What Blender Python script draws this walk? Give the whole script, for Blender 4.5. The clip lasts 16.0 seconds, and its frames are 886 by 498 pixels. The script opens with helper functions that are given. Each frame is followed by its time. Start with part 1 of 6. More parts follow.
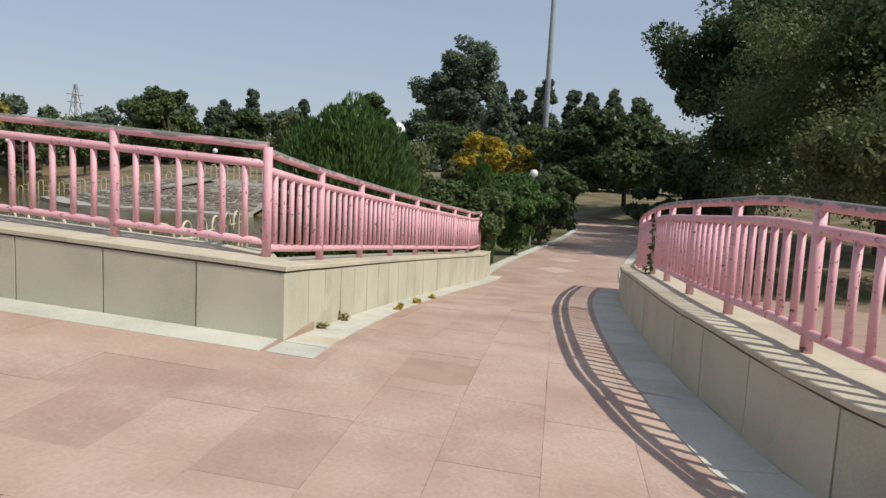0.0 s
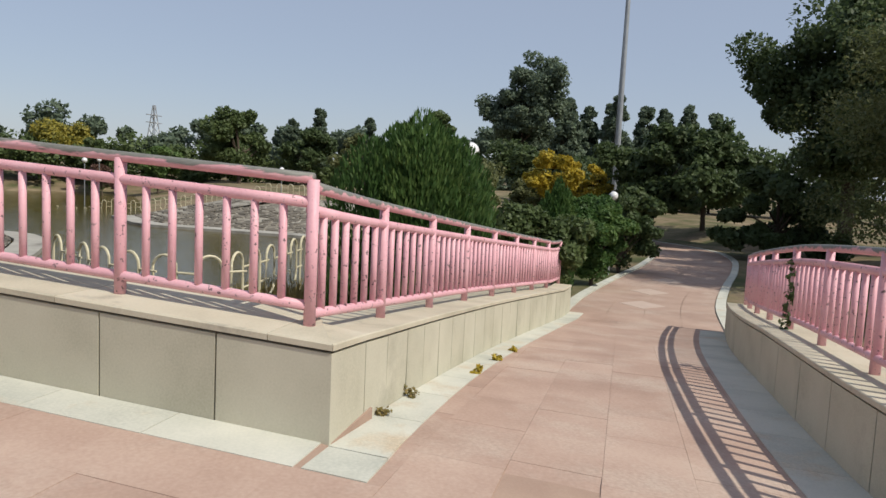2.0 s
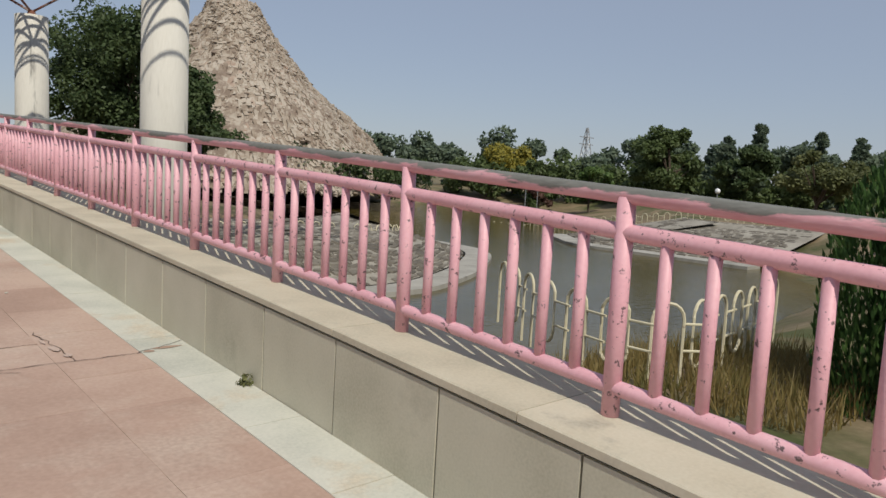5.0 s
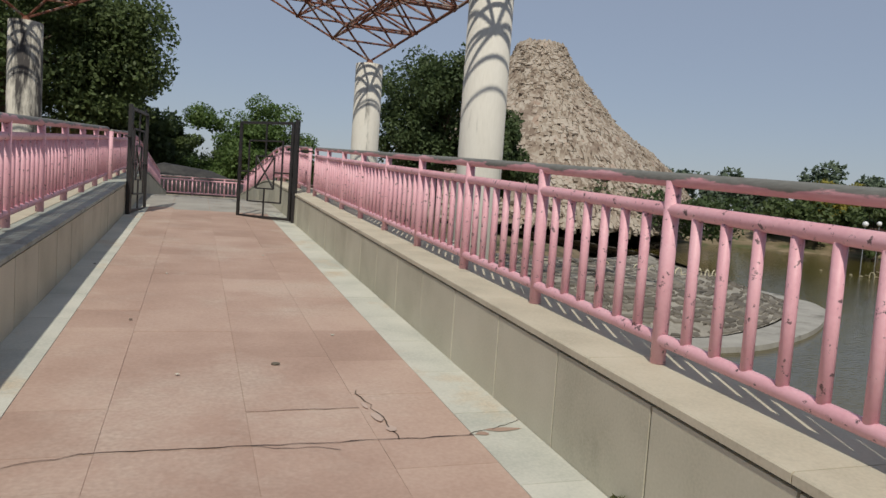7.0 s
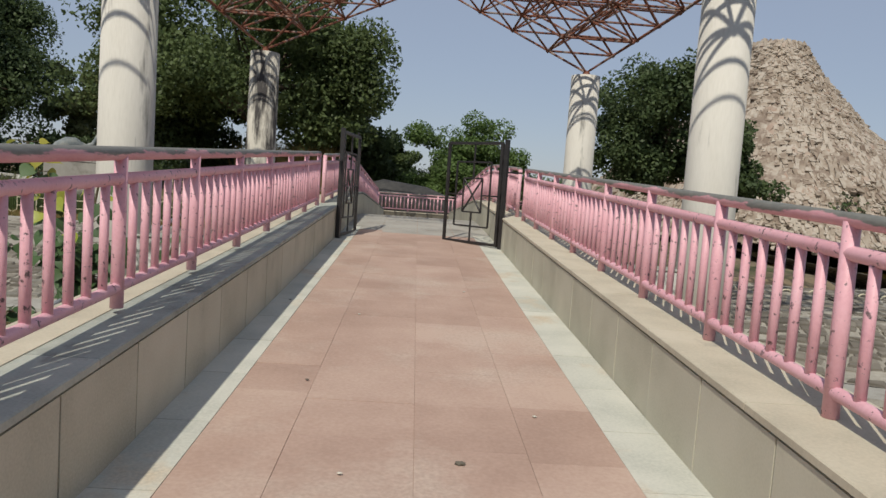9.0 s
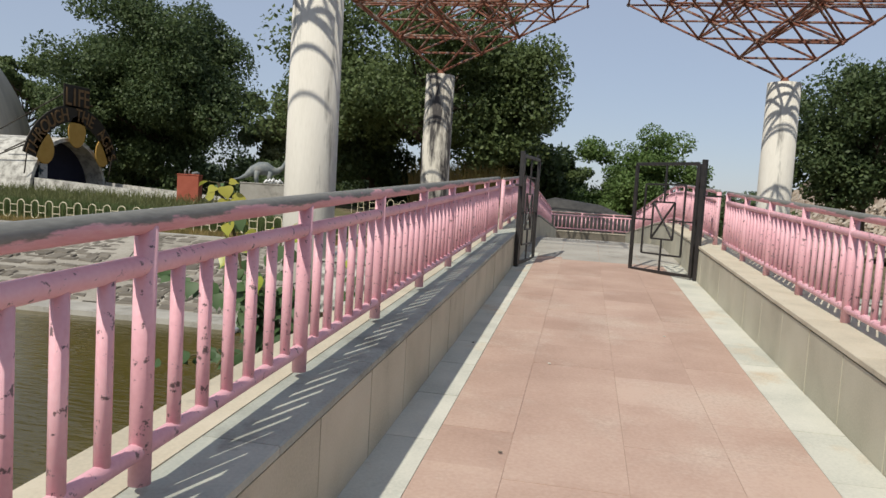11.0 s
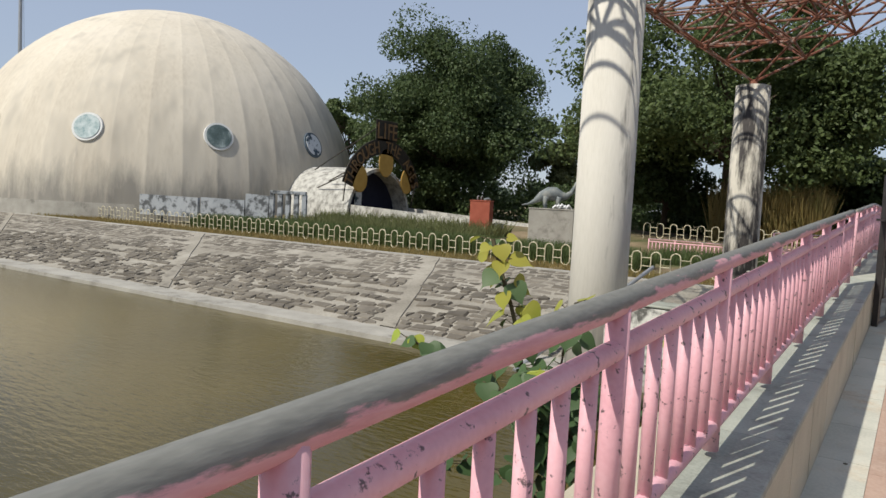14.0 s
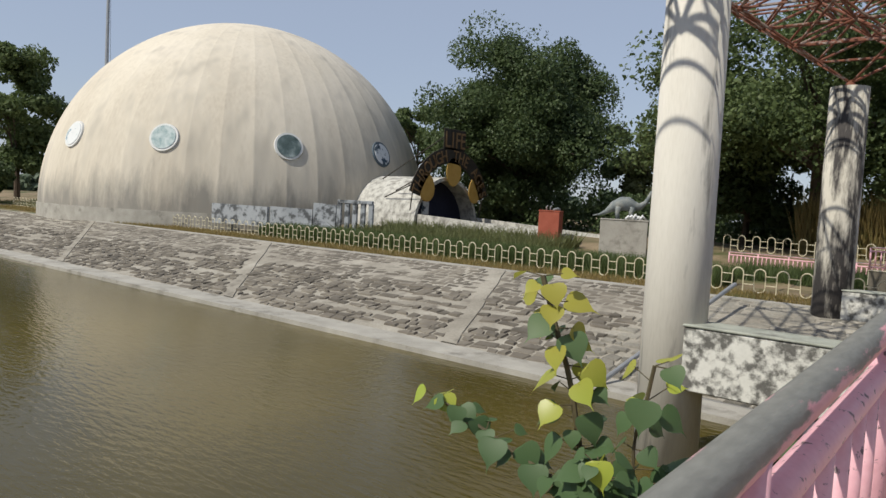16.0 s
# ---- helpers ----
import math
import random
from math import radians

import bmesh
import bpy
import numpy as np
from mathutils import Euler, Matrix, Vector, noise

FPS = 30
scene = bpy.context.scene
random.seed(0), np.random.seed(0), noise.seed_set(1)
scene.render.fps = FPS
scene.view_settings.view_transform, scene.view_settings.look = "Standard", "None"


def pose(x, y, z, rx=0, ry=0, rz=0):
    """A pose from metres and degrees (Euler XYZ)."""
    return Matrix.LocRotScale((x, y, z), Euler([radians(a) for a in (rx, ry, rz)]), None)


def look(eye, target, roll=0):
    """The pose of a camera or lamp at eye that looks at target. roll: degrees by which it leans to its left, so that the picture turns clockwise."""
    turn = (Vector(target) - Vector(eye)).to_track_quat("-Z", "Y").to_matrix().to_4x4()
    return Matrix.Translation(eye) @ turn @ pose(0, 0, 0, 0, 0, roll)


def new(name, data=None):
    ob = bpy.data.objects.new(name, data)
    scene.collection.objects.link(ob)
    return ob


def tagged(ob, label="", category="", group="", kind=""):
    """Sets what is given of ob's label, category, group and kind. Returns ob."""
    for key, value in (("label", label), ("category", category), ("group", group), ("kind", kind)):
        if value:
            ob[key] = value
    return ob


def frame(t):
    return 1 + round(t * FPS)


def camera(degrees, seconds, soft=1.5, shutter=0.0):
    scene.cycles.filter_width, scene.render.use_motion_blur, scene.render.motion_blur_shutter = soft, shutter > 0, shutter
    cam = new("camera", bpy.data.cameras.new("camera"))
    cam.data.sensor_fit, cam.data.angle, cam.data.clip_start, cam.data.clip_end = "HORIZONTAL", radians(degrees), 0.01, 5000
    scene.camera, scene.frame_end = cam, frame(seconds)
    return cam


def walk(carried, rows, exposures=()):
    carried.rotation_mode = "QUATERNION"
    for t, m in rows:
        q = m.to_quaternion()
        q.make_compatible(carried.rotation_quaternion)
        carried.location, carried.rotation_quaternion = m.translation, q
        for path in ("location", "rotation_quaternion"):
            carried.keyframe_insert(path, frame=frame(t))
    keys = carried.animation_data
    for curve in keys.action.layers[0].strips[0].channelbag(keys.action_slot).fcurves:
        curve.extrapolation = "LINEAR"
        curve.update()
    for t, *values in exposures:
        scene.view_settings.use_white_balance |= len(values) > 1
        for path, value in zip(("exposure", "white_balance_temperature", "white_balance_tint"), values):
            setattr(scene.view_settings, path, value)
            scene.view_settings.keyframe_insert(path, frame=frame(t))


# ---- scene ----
# camera and its walk
cam = camera(63.76, 16.0)
PATH = [
    (0.0, pose(-0.099, 0.353, 1.494, 83.13, -2.79, -80.57)),
    (0.5, pose(0.320, 0.496, 1.521, 84.78, -2.93, -78.43)),
    (1.0, pose(0.720, 0.625, 1.544, 84.60, -2.82, -77.84)),
    (1.5, pose(1.143, 0.762, 1.577, 84.49, -2.61, -76.31)),
    (2.0, pose(1.487, 0.888, 1.609, 84.28, -2.80, -75.44)),
    (2.5, pose(1.876, 1.078, 1.640, 84.13, -2.56, -73.19)),
    (3.0, pose(2.200, 1.277, 1.631, 84.86, -2.72, -70.86)),
    (3.5, pose(2.482, 1.541, 1.661, 84.37, -2.72, -65.93)),
    (4.0, pose(2.704, 1.849, 1.672, 84.97, -2.81, -61.31)),
    (4.5, pose(2.918, 2.190, 1.693, 84.28, -3.00, -51.55)),
    (7.0, pose(3.358, 4.033, 1.650, 85.59, -3.98, -19.15)),
    (7.5, pose(3.446, 4.364, 1.690, 85.37, -3.53, -14.17)),
    (8.0, pose(3.522, 4.671, 1.686, 85.61, -3.40, -9.93)),
    (8.5, pose(3.617, 4.980, 1.769, 85.47, -3.83, -5.73)),
    (11.0, pose(3.311, 5.944, 2.041, 85.77, -3.45, 11.21)),
    (11.5, pose(3.213, 6.123, 2.037, 86.29, -3.64, 16.21)),
    (12.0, pose(3.090, 6.376, 2.098, 86.21, -3.20, 20.92)),
    (12.5, pose(2.948, 6.639, 2.120, 86.27, -3.21, 26.02)),
    (13.0, pose(2.859, 6.804, 2.163, 86.07, -3.33, 29.57)),
    (13.5, pose(2.728, 7.087, 2.232, 86.18, -3.13, 32.38)),
    (14.0, pose(2.621, 7.398, 2.262, 86.19, -2.98, 34.04)),
    (14.5, pose(2.553, 7.662, 2.314, 86.19, -2.99, 35.47)),
    (15.0, pose(2.430, 7.998, 2.350, 86.37, -2.99, 37.18)),
    (15.5, pose(2.287, 8.226, 2.365, 86.45, -3.05, 38.74)),
    (16.0, pose(2.172, 8.360, 2.345, 86.59, -3.14, 39.68)),
]
walk(cam, PATH, exposures=((0.0, -0.05), (3.0, -0.1), (4.5, -0.26), (7.0, -0.42), (8.5, -0.34), (11.0, 0.0), (13.5, 0.06), (16.0, -0.02)))

# world and sun
SUN_DIR = Vector((-0.305, -0.83, 1.0)).normalized()
world = bpy.data.worlds.new("sky")
scene.world = world
world.use_nodes = True
wn = world.node_tree
sky = wn.nodes.new("ShaderNodeTexSky")
sky.sky_type = "NISHITA"
sky.sun_disc = False
sky.sun_elevation = math.asin(SUN_DIR.z)
sky.sun_rotation = math.atan2(SUN_DIR.x, SUN_DIR.y)
sky.air_density, sky.dust_density, sky.ozone_density = 1.0, 0.6, 1.5
haze = wn.nodes.new("ShaderNodeMix")
haze.data_type = "RGBA"
haze.inputs[0].default_value = 0.62
haze.inputs[7].default_value = (4.6, 5.2, 6.55, 1)
wn.links.new(sky.outputs[0], haze.inputs[6])
wn.links.new(haze.outputs[2], wn.nodes["Background"].inputs[0])
wn.nodes["Background"].inputs[1].default_value = 0.10
sun_data = bpy.data.lights.new("sun", "SUN")
sun_data.energy, sun_data.angle, sun_data.color = 4.1, radians(0.5), (1.0, 0.95, 0.835)
sun = new("sun", sun_data)
sun.matrix_world = look(SUN_DIR * 50, (0, 0, 0))
scene.view_settings.exposure = 0.0

# ---- materials ----


def material(name, stops, scale=4.0, rough=0.8, bump=0.2, detail_scale=60.0, metal=0.0, random_mix=0.0, spec=0.3,
             stain=None, stain_scale=1.2, stain_cut=(0.55, 0.7), stretch=(1, 1, 1)):
    """A weathered surface: two scales of colour noise, grain bump, variation from piece to piece and stains."""
    m = bpy.data.materials.new(name)
    m.use_nodes = True
    n, l = m.node_tree.nodes, m.node_tree.links
    b = n["Principled BSDF"]
    geo = n.new("ShaderNodeNewGeometry")
    mp = n.new("ShaderNodeMapping")
    mp.inputs["Scale"].default_value = stretch
    l.new(geo.outputs["Position"], mp.inputs[0])
    big = n.new("ShaderNodeTexNoise")
    big.inputs["Scale"].default_value, big.inputs["Detail"].default_value = scale, 6
    fine = n.new("ShaderNodeTexNoise")
    fine.inputs["Scale"].default_value, fine.inputs["Detail"].default_value = detail_scale, 4
    l.new(mp.outputs[0], big.inputs[0])
    l.new(mp.outputs[0], fine.inputs[0])
    mix = n.new("ShaderNodeMath")
    mix.operation = "MULTIPLY_ADD"
    mix.inputs[1].default_value = 0.35
    l.new(fine.outputs[0], mix.inputs[0])
    sub = n.new("ShaderNodeMath")
    sub.operation = "MULTIPLY"
    sub.inputs[1].default_value = 0.65
    l.new(big.outputs[0], sub.inputs[0])
    l.new(sub.outputs[0], mix.inputs[2])
    value = mix.outputs[0]
    if random_mix:
        info = n.new("ShaderNodeObjectInfo")
        isl = n.new("ShaderNodeMath")
        isl.operation = "MULTIPLY_ADD"
        isl.inputs[1].default_value = random_mix
        l.new(info.outputs["Random"], isl.inputs[0])
        off = n.new("ShaderNodeMath")
        off.operation = "SUBTRACT"
        off.inputs[1].default_value = random_mix / 2
        l.new(value, off.inputs[0])
        l.new(off.outputs[0], isl.inputs[2])
        value = isl.outputs[0]
    ramp = n.new("ShaderNodeValToRGB")
    while len(ramp.color_ramp.elements) < len(stops):
        ramp.color_ramp.elements.new(0.5)
    for i, c in enumerate(stops):
        e = ramp.color_ramp.elements[i]
        e.position = 0.3 + 0.4 * i / max(1, len(stops) - 1)
        e.color = (*c, 1)
    l.new(value, ramp.inputs[0])
    colour = ramp.outputs[0]
    if stain:
        sn = n.new("ShaderNodeTexNoise")
        sn.inputs["Scale"].default_value, sn.inputs["Detail"].default_value = stain_scale, 9
        sn.inputs["Roughness"].default_value = 0.65
        l.new(mp.outputs[0], sn.inputs[0])
        cut = n.new("ShaderNodeMapRange")
        cut.inputs[1].default_value, cut.inputs[2].default_value = stain_cut
        l.new(sn.outputs[0], cut.inputs[0])
        mm = n.new("ShaderNodeMix")
        mm.data_type = "RGBA"
        l.new(cut.outputs[0], mm.inputs[0])
        l.new(colour, mm.inputs[6])
        tone = n.new("ShaderNodeMapRange")
        tone.inputs[1].default_value, tone.inputs[2].default_value = 0.3, 0.7
        tone.inputs[3].default_value, tone.inputs[4].default_value = 0.85, 1.14
        l.new(fine.outputs[0], tone.inputs[0])
        dab = n.new("ShaderNodeMix")
        dab.data_type, dab.blend_type = "RGBA", "MULTIPLY"
        dab.inputs[0].default_value = 1.0
        dab.inputs[6].default_value = (*stain, 1)
        l.new(tone.outputs[0], dab.inputs[7])
        l.new(dab.outputs[2], mm.inputs[7])
        colour = mm.outputs[2]
    l.new(colour, b.inputs["Base Color"])
    b.inputs["Roughness"].default_value, b.inputs["Metallic"].default_value = rough, metal
    b.inputs["Specular IOR Level"].default_value = spec
    if bump:
        bp = n.new("ShaderNodeBump")
        bp.inputs["Strength"].default_value, bp.inputs["Distance"].default_value = bump, 0.01
        l.new(mix.outputs[0], bp.inputs["Height"])
        l.new(bp.outputs[0], b.inputs["Normal"])
    return m


def leaf_material(name, stops, rough=0.55, translucent=0.4):
    m = bpy.data.materials.new(name)
    m.use_nodes = True
    n, l = m.node_tree.nodes, m.node_tree.links
    b = n["Principled BSDF"]
    geo = n.new("ShaderNodeNewGeometry")
    ramp = n.new("ShaderNodeValToRGB")
    while len(ramp.color_ramp.elements) < len(stops):
        ramp.color_ramp.elements.new(0.5)
    for i, c in enumerate(stops):
        ramp.color_ramp.elements[i].position = i / max(1, len(stops) - 1)
        ramp.color_ramp.elements[i].color = (*c, 1)
    clump = n.new("ShaderNodeTexNoise")
    clump.inputs["Scale"].default_value, clump.inputs["Detail"].default_value = 0.8, 3
    l.new(geo.outputs["Position"], clump.inputs[0])
    spread_ = n.new("ShaderNodeMapRange")
    spread_.inputs[1].default_value, spread_.inputs[2].default_value = 0.35, 0.65
    l.new(clump.outputs[0], spread_.inputs[0])
    both = n.new("ShaderNodeMix")
    both.inputs[0].default_value = 0.5
    l.new(geo.outputs["Random Per Island"], both.inputs[2])
    l.new(spread_.outputs[0], both.inputs[3])
    l.new(both.outputs[0], ramp.inputs[0])
    l.new(ramp.outputs[0], b.inputs["Base Color"])
    b.inputs["Roughness"].default_value = rough
    b.inputs["Specular IOR Level"].default_value = 0.3
    tr = n.new("ShaderNodeBsdfTranslucent")
    l.new(ramp.outputs[0], tr.inputs[0])
    mx = n.new("ShaderNodeMixShader")
    mx.inputs[0].default_value = translucent
    l.new(b.outputs[0], mx.inputs[1])
    l.new(tr.outputs[0], mx.inputs[2])
    l.new(mx.outputs[0], n["Material Output"].inputs[0])
    return m


RED_STONE = material("red_sandstone", [(0.350, 0.238, 0.187), (0.428, 0.30, 0.238), (0.50, 0.37, 0.298)], 1.3, 0.85, 0.25, 38, random_mix=0.17,
                     stain=(0.50, 0.405, 0.335), stain_scale=0.9, stain_cut=(0.50, 0.78))
GREY_STRIP = material("pale_grey_stone", [(0.41, 0.415, 0.36), (0.53, 0.525, 0.455), (0.61, 0.595, 0.515)], 2.0, 0.85, 0.15, 50, random_mix=0.15,
                      stain=(0.52, 0.44, 0.33), stain_scale=1.5)
MORTAR = material("joint_mortar", [(0.33, 0.225, 0.175), (0.42, 0.30, 0.23)], 3, 0.95, 0.3)
CLADDING = material("buff_stone_cladding", [(0.385, 0.365, 0.28), (0.49, 0.465, 0.365), (0.555, 0.525, 0.42)], 1.8, 0.8, 0.1, 70, random_mix=0.14,
                    stain=(0.28, 0.26, 0.20), stain_scale=1.3, stain_cut=(0.6, 0.85))
COPING = material("buff_coping_stone", [(0.42, 0.38, 0.29), (0.52, 0.47, 0.36), (0.58, 0.53, 0.42)], 2.5, 0.85, 0.2, 60, random_mix=0.15,
                  stain=(0.26, 0.24, 0.20), stain_scale=2.2, stain_cut=(0.6, 0.8))
# Grey stone; its colour also holds shade lying on the left parapet's top.
COPING_SHADE_GREY = material("shade_grey_coping_stone", [(0.25, 0.264, 0.228), (0.355, 0.37, 0.32), (0.445, 0.455, 0.39)], 2.5, 0.85, 0.2, 60, random_mix=0.15,
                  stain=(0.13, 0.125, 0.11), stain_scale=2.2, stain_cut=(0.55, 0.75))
CORE = material("dark_mortar_bed", [(0.10, 0.09, 0.07), (0.17, 0.15, 0.12)], 5, 0.95, 0.3)
PINK = material("chipped_pink_paint", [(0.64, 0.33, 0.375), (0.73, 0.405, 0.45), (0.78, 0.48, 0.52)], 3.0, 0.5, 0.12, 50,
                stain=(0.15, 0.10, 0.105), stain_scale=24, stain_cut=(0.60, 0.64), spec=0.4)
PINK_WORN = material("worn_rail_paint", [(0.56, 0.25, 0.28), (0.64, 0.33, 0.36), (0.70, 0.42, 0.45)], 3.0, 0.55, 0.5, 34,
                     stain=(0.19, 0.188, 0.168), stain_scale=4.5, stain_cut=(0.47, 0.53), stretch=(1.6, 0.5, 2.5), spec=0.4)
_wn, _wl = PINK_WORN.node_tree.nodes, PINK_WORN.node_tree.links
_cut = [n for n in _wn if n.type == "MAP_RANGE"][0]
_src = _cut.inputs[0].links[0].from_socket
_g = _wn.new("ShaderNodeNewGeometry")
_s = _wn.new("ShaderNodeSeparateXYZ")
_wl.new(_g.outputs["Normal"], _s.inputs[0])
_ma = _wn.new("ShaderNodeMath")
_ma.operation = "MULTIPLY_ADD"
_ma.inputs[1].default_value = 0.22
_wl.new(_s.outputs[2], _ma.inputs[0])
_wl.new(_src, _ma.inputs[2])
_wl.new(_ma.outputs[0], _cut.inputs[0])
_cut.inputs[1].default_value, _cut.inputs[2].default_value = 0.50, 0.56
BLACK_IRON = material("black_painted_iron", [(0.012, 0.011, 0.011), (0.03, 0.026, 0.024)], 8, 0.45, 0.2, spec=0.5)
RUST = material("rusty_steel", [(0.12, 0.045, 0.028), (0.20, 0.075, 0.045), (0.16, 0.09, 0.07)], 2.5, 0.75, 0.2,
                stain=(0.30, 0.24, 0.21), stain_scale=3.0, stain_cut=(0.52, 0.6))
COLUMN = material("stained_cream_plaster", [(0.51, 0.48, 0.42), (0.60, 0.57, 0.505), (0.66, 0.63, 0.565)], 1.2, 0.85, 0.2, 30,
                  stain=(0.09, 0.088, 0.082), stain_scale=1.9, stain_cut=(0.58, 0.72), stretch=(1, 1, 0.14))
COLUMN_DIRTY = material("blackened_plaster", [(0.48, 0.45, 0.38), (0.62, 0.58, 0.50)], 1.2, 0.9, 0.25, 30,
                        stain=(0.055, 0.05, 0.048), stain_scale=1.7, stain_cut=(0.44, 0.56), stretch=(1, 1, 0.22))
DOME = material("weathered_cream_dome", [(0.525, 0.465, 0.375), (0.625, 0.565, 0.465), (0.69, 0.625, 0.53)], 0.25, 0.85, 0.1, 4,
                stain=(0.34, 0.31, 0.26), stain_scale=0.5, stain_cut=(0.50, 0.80), stretch=(1, 1, 0.12))
_dn, _dl = DOME.node_tree.nodes, DOME.node_tree.links
_base = _dn["Principled BSDF"].inputs["Base Color"]
_old = _base.links[0].from_socket
_geo = _dn.new("ShaderNodeNewGeometry")
_sep = _dn.new("ShaderNodeSeparateXYZ")
_dl.new(_geo.outputs["Position"], _sep.inputs[0])
_mp = _dn.new("ShaderNodeMapping")
_mp.inputs["Scale"].default_value = (1, 1, 0.25)
_dl.new(_geo.outputs["Position"], _mp.inputs[0])
_mould = _dn.new("ShaderNodeTexNoise")
_mould.inputs["Scale"].default_value, _mould.inputs["Detail"].default_value = 0.55, 8
_mould.inputs["Roughness"].default_value = 0.7
_dl.new(_mp.outputs[0], _mould.inputs[0])
_sum = _dn.new("ShaderNodeMath")
_sum.operation = "MULTIPLY_ADD"
_sum.inputs[1].default_value = -9.0
_dl.new(_mould.outputs[0], _sum.inputs[0])
_dl.new(_sep.outputs[2], _sum.inputs[2])
_cut = _dn.new("ShaderNodeMapRange")
_cut.inputs[1].default_value, _cut.inputs[2].default_value = -0.6, -3.6
_cut.inputs[4].default_value = 0.7
_dl.new(_sum.outputs[0], _cut.inputs[0])
_mix = _dn.new("ShaderNodeMix")
_mix.data_type = "RGBA"
_mix.inputs[7].default_value = (0.15, 0.148, 0.14, 1)
_dl.new(_cut.outputs[0], _mix.inputs[0])
_dl.new(_old, _mix.inputs[6])
_dl.new(_mix.outputs[2], _base)
WHITEWASH = material("peeling_whitewash", [(0.44, 0.43, 0.39), (0.60, 0.585, 0.54)], 1.0, 0.9, 0.3, 20,
                     stain=(0.21, 0.20, 0.18), stain_scale=2.2, stain_cut=(0.44, 0.66))
BEAM = material("mouldy_whitewashed_concrete", [(0.56, 0.55, 0.50), (0.70, 0.69, 0.64)], 2.0, 0.9, 0.3, 20,
                stain=(0.13, 0.126, 0.115), stain_scale=4.2, stain_cut=(0.44, 0.58))
YARD = material("mouldy_grey_plaster", [(0.30, 0.32, 0.34), (0.42, 0.44, 0.46)], 1.0, 0.9, 0.3, 20,
                stain=(0.10, 0.105, 0.11), stain_scale=1.6, stain_cut=(0.48, 0.58))
CONCRETE = material("weathered_concrete", [(0.27, 0.255, 0.22), (0.36, 0.34, 0.30), (0.44, 0.42, 0.37)], 1.2, 0.9, 0.3, 25,
                    stain=(0.13, 0.12, 0.10), stain_scale=0.9, stain_cut=(0.55, 0.75))
BANK_STONE = material("bank_stone", [(0.13, 0.12, 0.10), (0.21, 0.195, 0.165), (0.29, 0.27, 0.23)], 0.9, 0.95, 0.5, 12, random_mix=0.2,
                      stain=(0.30, 0.28, 0.235), stain_scale=0.35, stain_cut=(0.52, 0.66))
BANK_MORTAR = material("bank_mortar", [(0.20, 0.18, 0.148), (0.30, 0.275, 0.23), (0.41, 0.38, 0.325)], 0.5, 0.95, 0.6, 12,
                       stain=(0.15, 0.133, 0.11), stain_scale=1.5, stain_cut=(0.54, 0.70))
ROCK = material("rubble_rock", [(0.20, 0.15, 0.115), (0.36, 0.30, 0.24), (0.50, 0.44, 0.37)], 0.8, 0.95, 0.6, 6, random_mix=0.3)
SOIL = material("dry_soil", [(0.14, 0.105, 0.065), (0.22, 0.165, 0.10), (0.30, 0.235, 0.15)], 0.35, 0.95, 0.6, 9,
                stain=(0.075, 0.085, 0.03), stain_scale=0.22, stain_cut=(0.45, 0.62))
CREAM_PAINT = material("cream_fence_paint", [(0.56, 0.50, 0.34), (0.70, 0.64, 0.47)], 3, 0.6, 0.1, stain=(0.22, 0.14, 0.09), stain_scale=9, stain_cut=(0.62, 0.68))
BRICK_RED = material("red_brick_paint", [(0.30, 0.075, 0.045), (0.42, 0.12, 0.075)], 2, 0.85, 0.3)
BARK = material("tree_bark", [(0.055, 0.04, 0.03), (0.12, 0.09, 0.065)], 4, 0.95, 0.6, 30, stretch=(1, 1, 0.3))
GALV = material("galvanised_steel", [(0.30, 0.31, 0.32), (0.42, 0.43, 0.44)], 2, 0.5, 0.05, metal=0.5)
DOORWAY_SHADE = material("interior_shade", [(0.012, 0.014, 0.03), (0.02, 0.022, 0.045)], 2, 0.9, 0)
WHITE_GLOBE = material("white_plastic_globe", [(0.72, 0.72, 0.72), (0.80, 0.80, 0.80)], 2, 0.25, 0, spec=0.5)
GOLD = material("ochre_sign_paint", [(0.42, 0.24, 0.05), (0.52, 0.32, 0.08)], 2, 0.6, 0.05)
SIGN_DARK = material("dark_sign_board", [(0.02, 0.017, 0.013), (0.05, 0.04, 0.03)], 2, 0.7, 0.1)
DINO = material("painted_grey_statue", [(0.10, 0.12, 0.13), (0.19, 0.21, 0.21), (0.34, 0.33, 0.29)], 3, 0.8, 0.2)

PALE_RED = material("worn_pale_red_stone", [(0.47, 0.36, 0.30), (0.55, 0.43, 0.36)], 2.0, 0.85, 0.15, 45)
WET_ROCK = material("dark_bare_rock", [(0.02, 0.02, 0.022), (0.05, 0.048, 0.046), (0.08, 0.076, 0.07)], 1.2, 0.8, 0.5, 5)

WATER = bpy.data.materials.new("murky_green_water")
WATER.use_nodes = True
_n, _l = WATER.node_tree.nodes, WATER.node_tree.links
_b = _n["Principled BSDF"]
_geo = _n.new("ShaderNodeNewGeometry")
_cn = _n.new("ShaderNodeTexNoise")
_cn.inputs["Scale"].default_value = 0.12
_l.new(_geo.outputs["Position"], _cn.inputs[0])
_cr = _n.new("ShaderNodeValToRGB")
_cr.color_ramp.elements[0].position, _cr.color_ramp.elements[1].position = 0.35, 0.65
_cr.color_ramp.elements[0].color, _cr.color_ramp.elements[1].color = (0.066, 0.051, 0.009, 1), (0.100, 0.076, 0.015, 1)
_l.new(_cn.outputs[0], _cr.inputs[0])
_l.new(_cr.outputs[0], _b.inputs["Base Color"])
_b.inputs["Roughness"].default_value, _b.inputs["IOR"].default_value = 0.06, 1.33
_mp = _n.new("ShaderNodeMapping")
